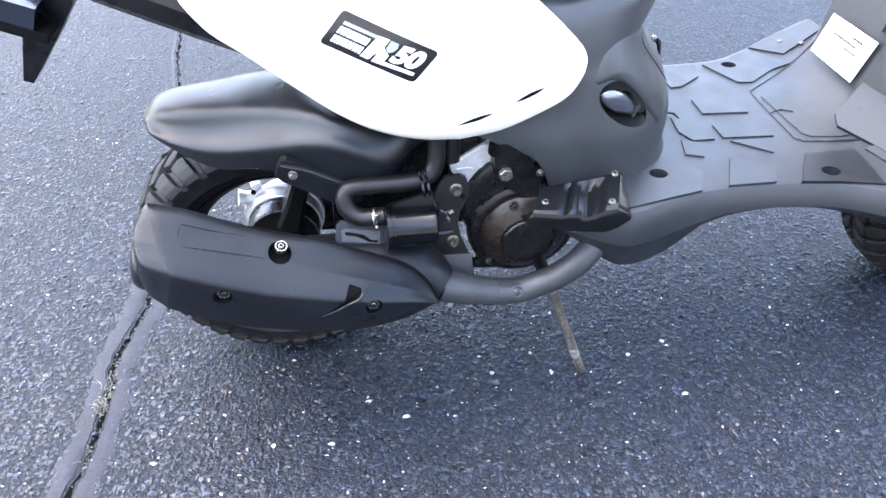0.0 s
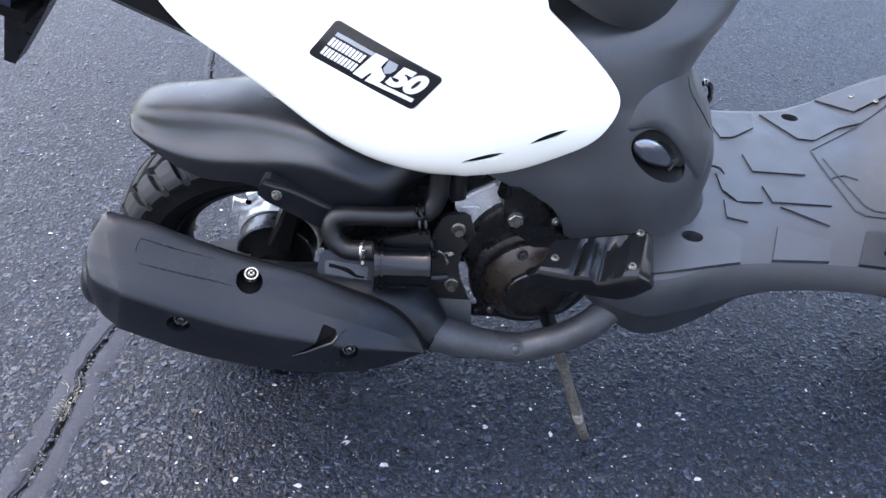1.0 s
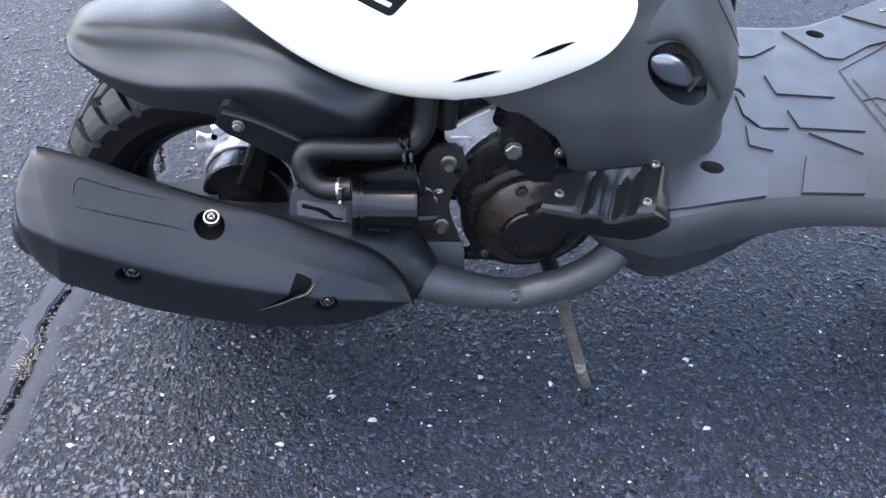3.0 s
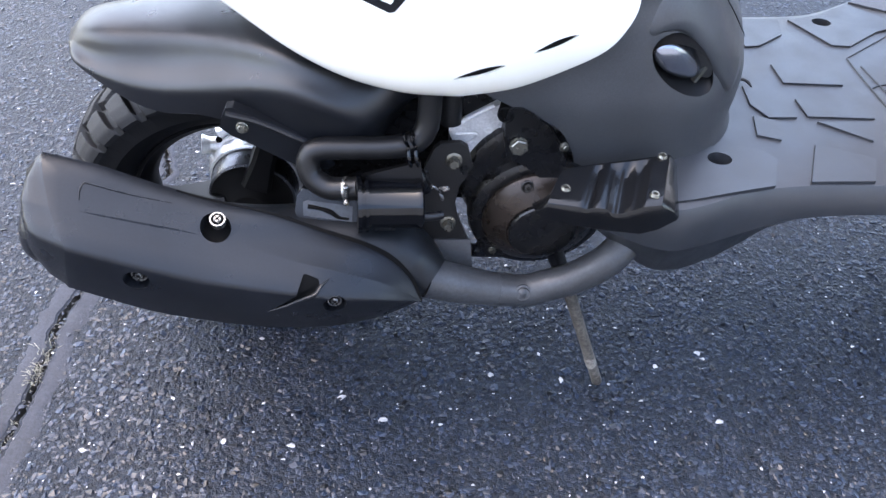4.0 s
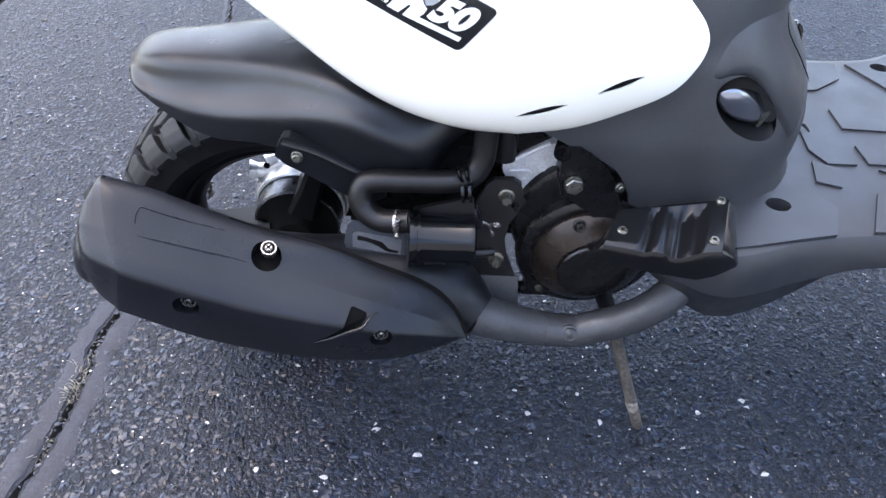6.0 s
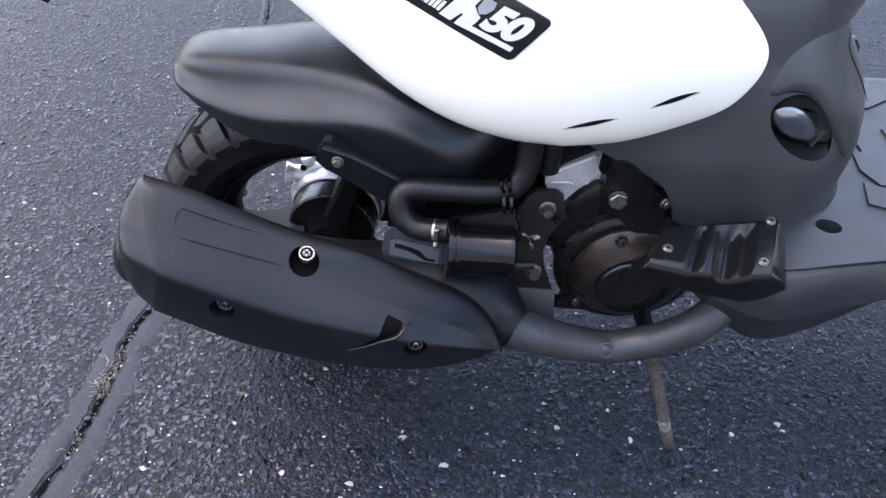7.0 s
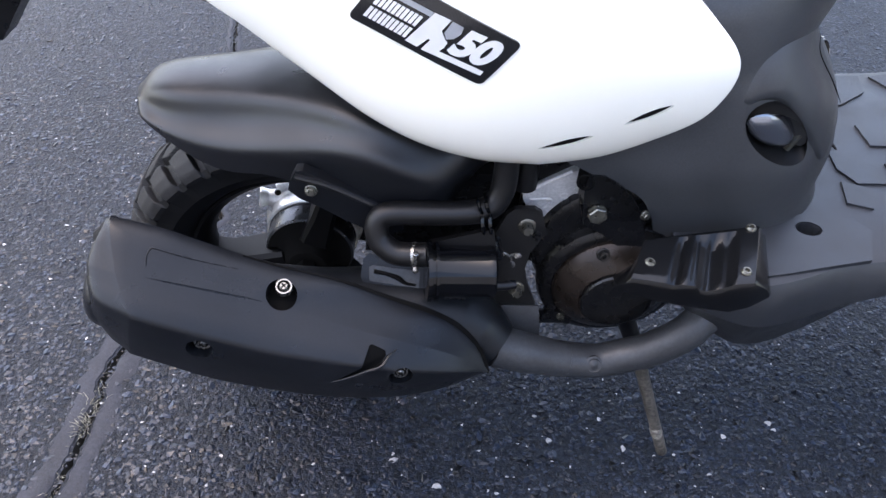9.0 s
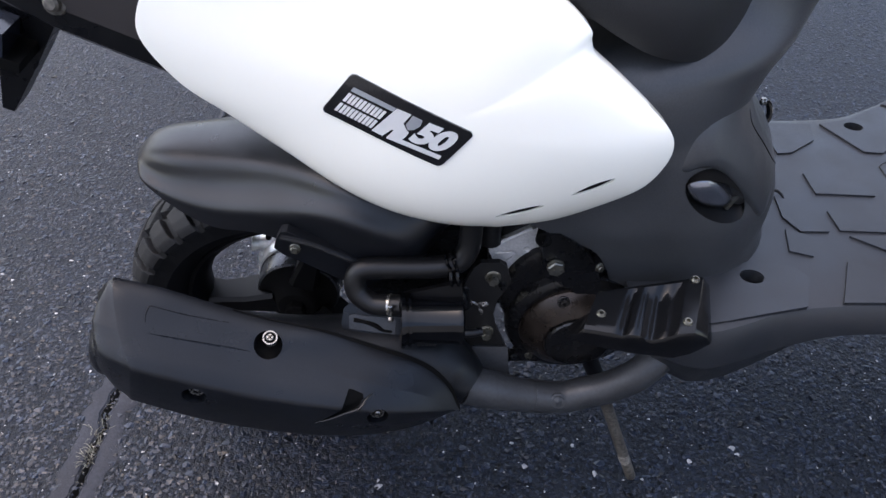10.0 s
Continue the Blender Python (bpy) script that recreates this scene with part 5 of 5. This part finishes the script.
low = spline([(0.416, 0, 0.542), (0.426, 0, 0.5385), (0.437, 0, 0.5425), (0.452, 0, 0.5415), (0.468, 0, 0.5305), (0.491, 0, 0.507), (0.513, 0, 0.484), (0.529, 0, 0.4655), (0.54, 0, 0.472), (0.552, 0, 0.488)], 44)
lid = spline([(0.416, 0, 0.541), (0.4255, 0, 0.5345), (0.436, 0, 0.53), (0.447, 0, 0.5275), (0.46, 0, 0.519), (0.481, 0, 0.4985), (0.503, 0, 0.4785), (0.527, 0, 0.4635), (0.54, 0, 0.4715), (0.552, 0, 0.4875)], 44)
high = spline([(0.421, 0, 0.552), (0.424, 0, 0.566), (0.431, 0, 0.579), (0.446, 0, 0.5885), (0.465, 0, 0.592), (0.484, 0, 0.592), (0.502, 0, 0.585), (0.52, 0, 0.561), (0.539, 0, 0.538), (0.553, 0, 0.515)], 44)
bm = bmesh.new()
BROW = [min(1.0, i / 14) * min(1.0, 0.4 + (43 - i) / 14) for i in range(44)]
loft(bm, [[flank(c.x, c.z, -0.013 * k - 0.003), flank(a.x, a.z, 0.0045 * k - 0.0015)] + [flank(a.x + (b.x - a.x) * v, a.z + (b.z - a.z) * v, o) for v, o in ((0.06, 0.006 * k - 0.001), (0.25, 0.0075 * k - 0.001), (0.5, 0.0068 * k - 0.001), (0.75, 0.0042 * k - 0.001), (0.9, 0.001 * k - 0.001), (1.0, -0.003))] for a, b, c, k in zip(low, high, lid, BROW)], False, False)
part("brow", bm, GREY, body, "", 60)

# seam between the fairing halves and the far flank screw
bm = bmesh.new()
tube(bm, [(0.573, 0.03, 0.51), (0.581, 0.032, 0.508), (0.586, 0.03, 0.5), (0.586, 0.026, 0.49), (0.58, 0.024, 0.484), (0.571, 0.025, 0.484)], 0.0036, 10, 40)
hook = part("side_hook", bm, LACQUER, body, "small black luggage hook with a bright screw")
bolt("hook_screw", (0.572, 0.028, 0.512), (1, -0.3, 0.4), hook, 0.0042, tall=0.005, mat=SCREW)
bm = bmesh.new()
tube(bm, [(0.606, 0.016, 0.391), (0.616, 0.01, 0.396), (0.626, 0.006, 0.3955), (0.632, -0.002, 0.391)], [0.0016, 0.002, 0.0022, 0.0012], 8, 20)
part("seat_strap_end", bm, HOSE, body, "short end of black cord")
bm = bmesh.new()
tube(bm, [flank(x, z, 0.0062) for x, z in ((0.4785, 0.587), (0.4925, 0.5635), (0.5135, 0.539), (0.529, 0.52), (0.54, 0.508))], [0.0002, 0.0005, 0.0006, 0.0005, 0.0002], 6, 40)
part("body_seam", bm, VOID, body)

# seat
bm = bmesh.new()
rings = []
for x, hw, z0, z1 in ((-0.12, 0.11, 0.77, 0.82), (-0.05, 0.14, 0.76, 0.835), (0.1, 0.15, 0.742, 0.81), (0.22, 0.148, 0.716, 0.785), (0.3, 0.144, 0.684, 0.77), (0.335, 0.143, 0.664, 0.764), (0.365, 0.141, 0.648, 0.76), (0.395, 0.134, 0.638, 0.757), (0.425, 0.118, 0.632, 0.752), (0.453, 0.093, 0.629, 0.746), (0.48, 0.062, 0.629, 0.737), (0.503, 0.032, 0.633, 0.725), (0.516, 0.012, 0.641, 0.712)):
    half = [(0.0, z0), (hw * 0.8, z0), (hw * 0.97, z0 + 0.006), (hw, z0 + 0.02), (hw * 0.98, z1 - 0.035), (hw * 0.88, z1 - 0.012), (hw * 0.6, z1), (0, z1 + 0.004)]
    rings.append([Vector((x, -a, b)) for a, b in half] + [Vector((x, a, b)) for a, b in half[-2:0:-1]])
sm = [spline([r[i] for r in rings], 40) for i in range(len(rings[0]))]
loft(bm, [[s[j] for s in sm] for j in range(40)])
part("seat", bm, VINYL, scooter, "black vinyl seat with a rounded nose", 50)

# tail
bm = bmesh.new()
rings = []
for x, hw, z0, z1 in ((-0.21, 0.075, 0.664, 0.7), (-0.15, 0.09, 0.636, 0.71), (-0.05, 0.09, 0.589, 0.72), (0.05, 0.09, 0.544, 0.73)):
    rings.append([Vector((x, s * hw * f, z)) for s, f, z in ((-1, 0.85, z0), (-1, 1, z0 + 0.012), (-1, 1, z1), (1, 1, z1), (1, 1, z0 + 0.012), (1, 0.85, z0))])
loft(bm, rings)
edge_round(bm, 0.004)
tail = part("tail_tray", bm, BLACK, scooter, "black plastic under-tail tray")
bm = bmesh.new()
slab(bm, [(-0.196, -0.005, 0.64), (-0.196, -0.005, 0.606), (-0.2245, -0.005, 0.568), (-0.2745, -0.005, 0.5065), (-0.2855, -0.005, 0.511), (-0.267, -0.005, 0.566), (-0.275, -0.005, 0.64)], (0, 0.035, 0), 0.004)
part("plate_bracket", bm, BLACK, tail, "black plastic number plate bracket")
bm = bmesh.new()
block(bm, (-0.252, -0.03, 0.615), (0.052, 0.04, 0.03), (0, 22, 0), 0.008)
part("tail_lamp_lens", bm, SMOKE, tail, "dark smoked bluish tail lamp lens")
bm = bmesh.new()
block(bm, (-0.247, -0.028, 0.5945), (0.058, 0.046, 0.012), (0, 22, 0), 0.004)
part("lamp_rim", bm, VOID, tail)
bm = bmesh.new()
slab(bm, [(-0.145, -0.0925, 0.668), (-0.045, -0.0925, 0.622), (0.03, -0.0925, 0.588), (0.03, -0.0925, 0.7), (-0.13, -0.0925, 0.7)], (0, 0.01, 0), 0.003)
part("tail_side", bm, TAIL, tail, "brown-black plastic tail side panel")
bm = bmesh.new()
turned(bm, (-0.14, -0.088, 0.668), (0, -1, 0.3), [(0, 0.0105), (0.004, 0.01), (0.005, 0.007), (0.01, 0.0066), (0.012, 0.0045), (0.012, 0.0)], 20)
part("tail_bolt", bm, WORN, tail, "dull metal tail bolt")

# leg shield with its label
bm = bmesh.new()
rings = []
for z, x, hw in ((0.39, 0.95, 0.2), (0.43, 0.95, 0.2), (0.5, 0.957, 0.205), (0.6, 0.975, 0.215), (0.72, 1.0, 0.22), (0.85, 1.035, 0.2)):
    rings.append([Vector((x + 0.03 * (abs(t) ** 2.2) , hw * t, z)) for t in np.linspace(-1, 1, 21)] + [Vector((x + 0.07 + 0.03 * (abs(t) ** 2.2), hw * t, z)) for t in np.linspace(1, -1, 21)])
loft(bm, rings)
shield = part("leg_shield", bm, GREY, scooter, "dark grey plastic leg shield")
bm = bmesh.new()
slab(bm, [(0.9485, 0.023, 0.489), (0.9485, 0.142, 0.488), (0.944, 0.156, 0.416), (0.944, 0.038, 0.414)], (-0.0015, 0, 0), 0)
label = part("warning_label", bm, PAPER, shield, "white paper warning label")
bm = bmesh.new()
for k, (y0, y1) in enumerate(((0.05, 0.075), (0.06, 0.12), (0.055, 0.085), (0.07, 0.13), (0.06, 0.1))):
    z = 0.476 - 0.011 * k
    slab(bm, [(0.9463, y0, z), (0.9463, y1, z), (0.946, y1, z - 0.003), (0.946, y0, z - 0.003)], (-0.0016, 0, 0), 0)
part("label_bar", bm, FAINT, shield, "faint grey bars of print")
bm = bmesh.new()
block(bm, (0.95, 0.03, 0.54), (0.02, 0.03, 0.06), (0, 8, 0), 0.004)
part("shield_rib", bm, GREY, shield)
bm = bmesh.new()
block(bm, (1.08, 0.0, 0.5), (0.12, 0.16, 0.3), (0, 12, 0), 0.03)
block(bm, (1.13, 0.0, 0.4), (0.14, 0.1, 0.2), (0, 12, 0), 0.03)
part("front_apron", bm, GREY, scooter, "dark grey front apron over the wheel")
# low block added and coloured black for the shade at the shield base
SHADE_PLAN = [(0.87, -0.055), (0.886, -0.023), (0.962, 0.027), (1.03, 0.06), (1.03, -0.24), (0.9, -0.225), (0.893, -0.127)]
bm = bmesh.new()
slab(bm, [(x, y, 0.385) for x, y in SHADE_PLAN], (0, 0, 0.02), 0)
for v in bm.verts:
    if v.co.z > 0.39:
        v.co.z = floor_z(v.co.x) + 0.004 + 0.5 * max(0.0, v.co.x - 0.93)
edge_round(bm, 0.012, 3)
part("foot_shade", bm, FENDER_BLACK, shield, "added black block standing for shade at the base of the leg shield")
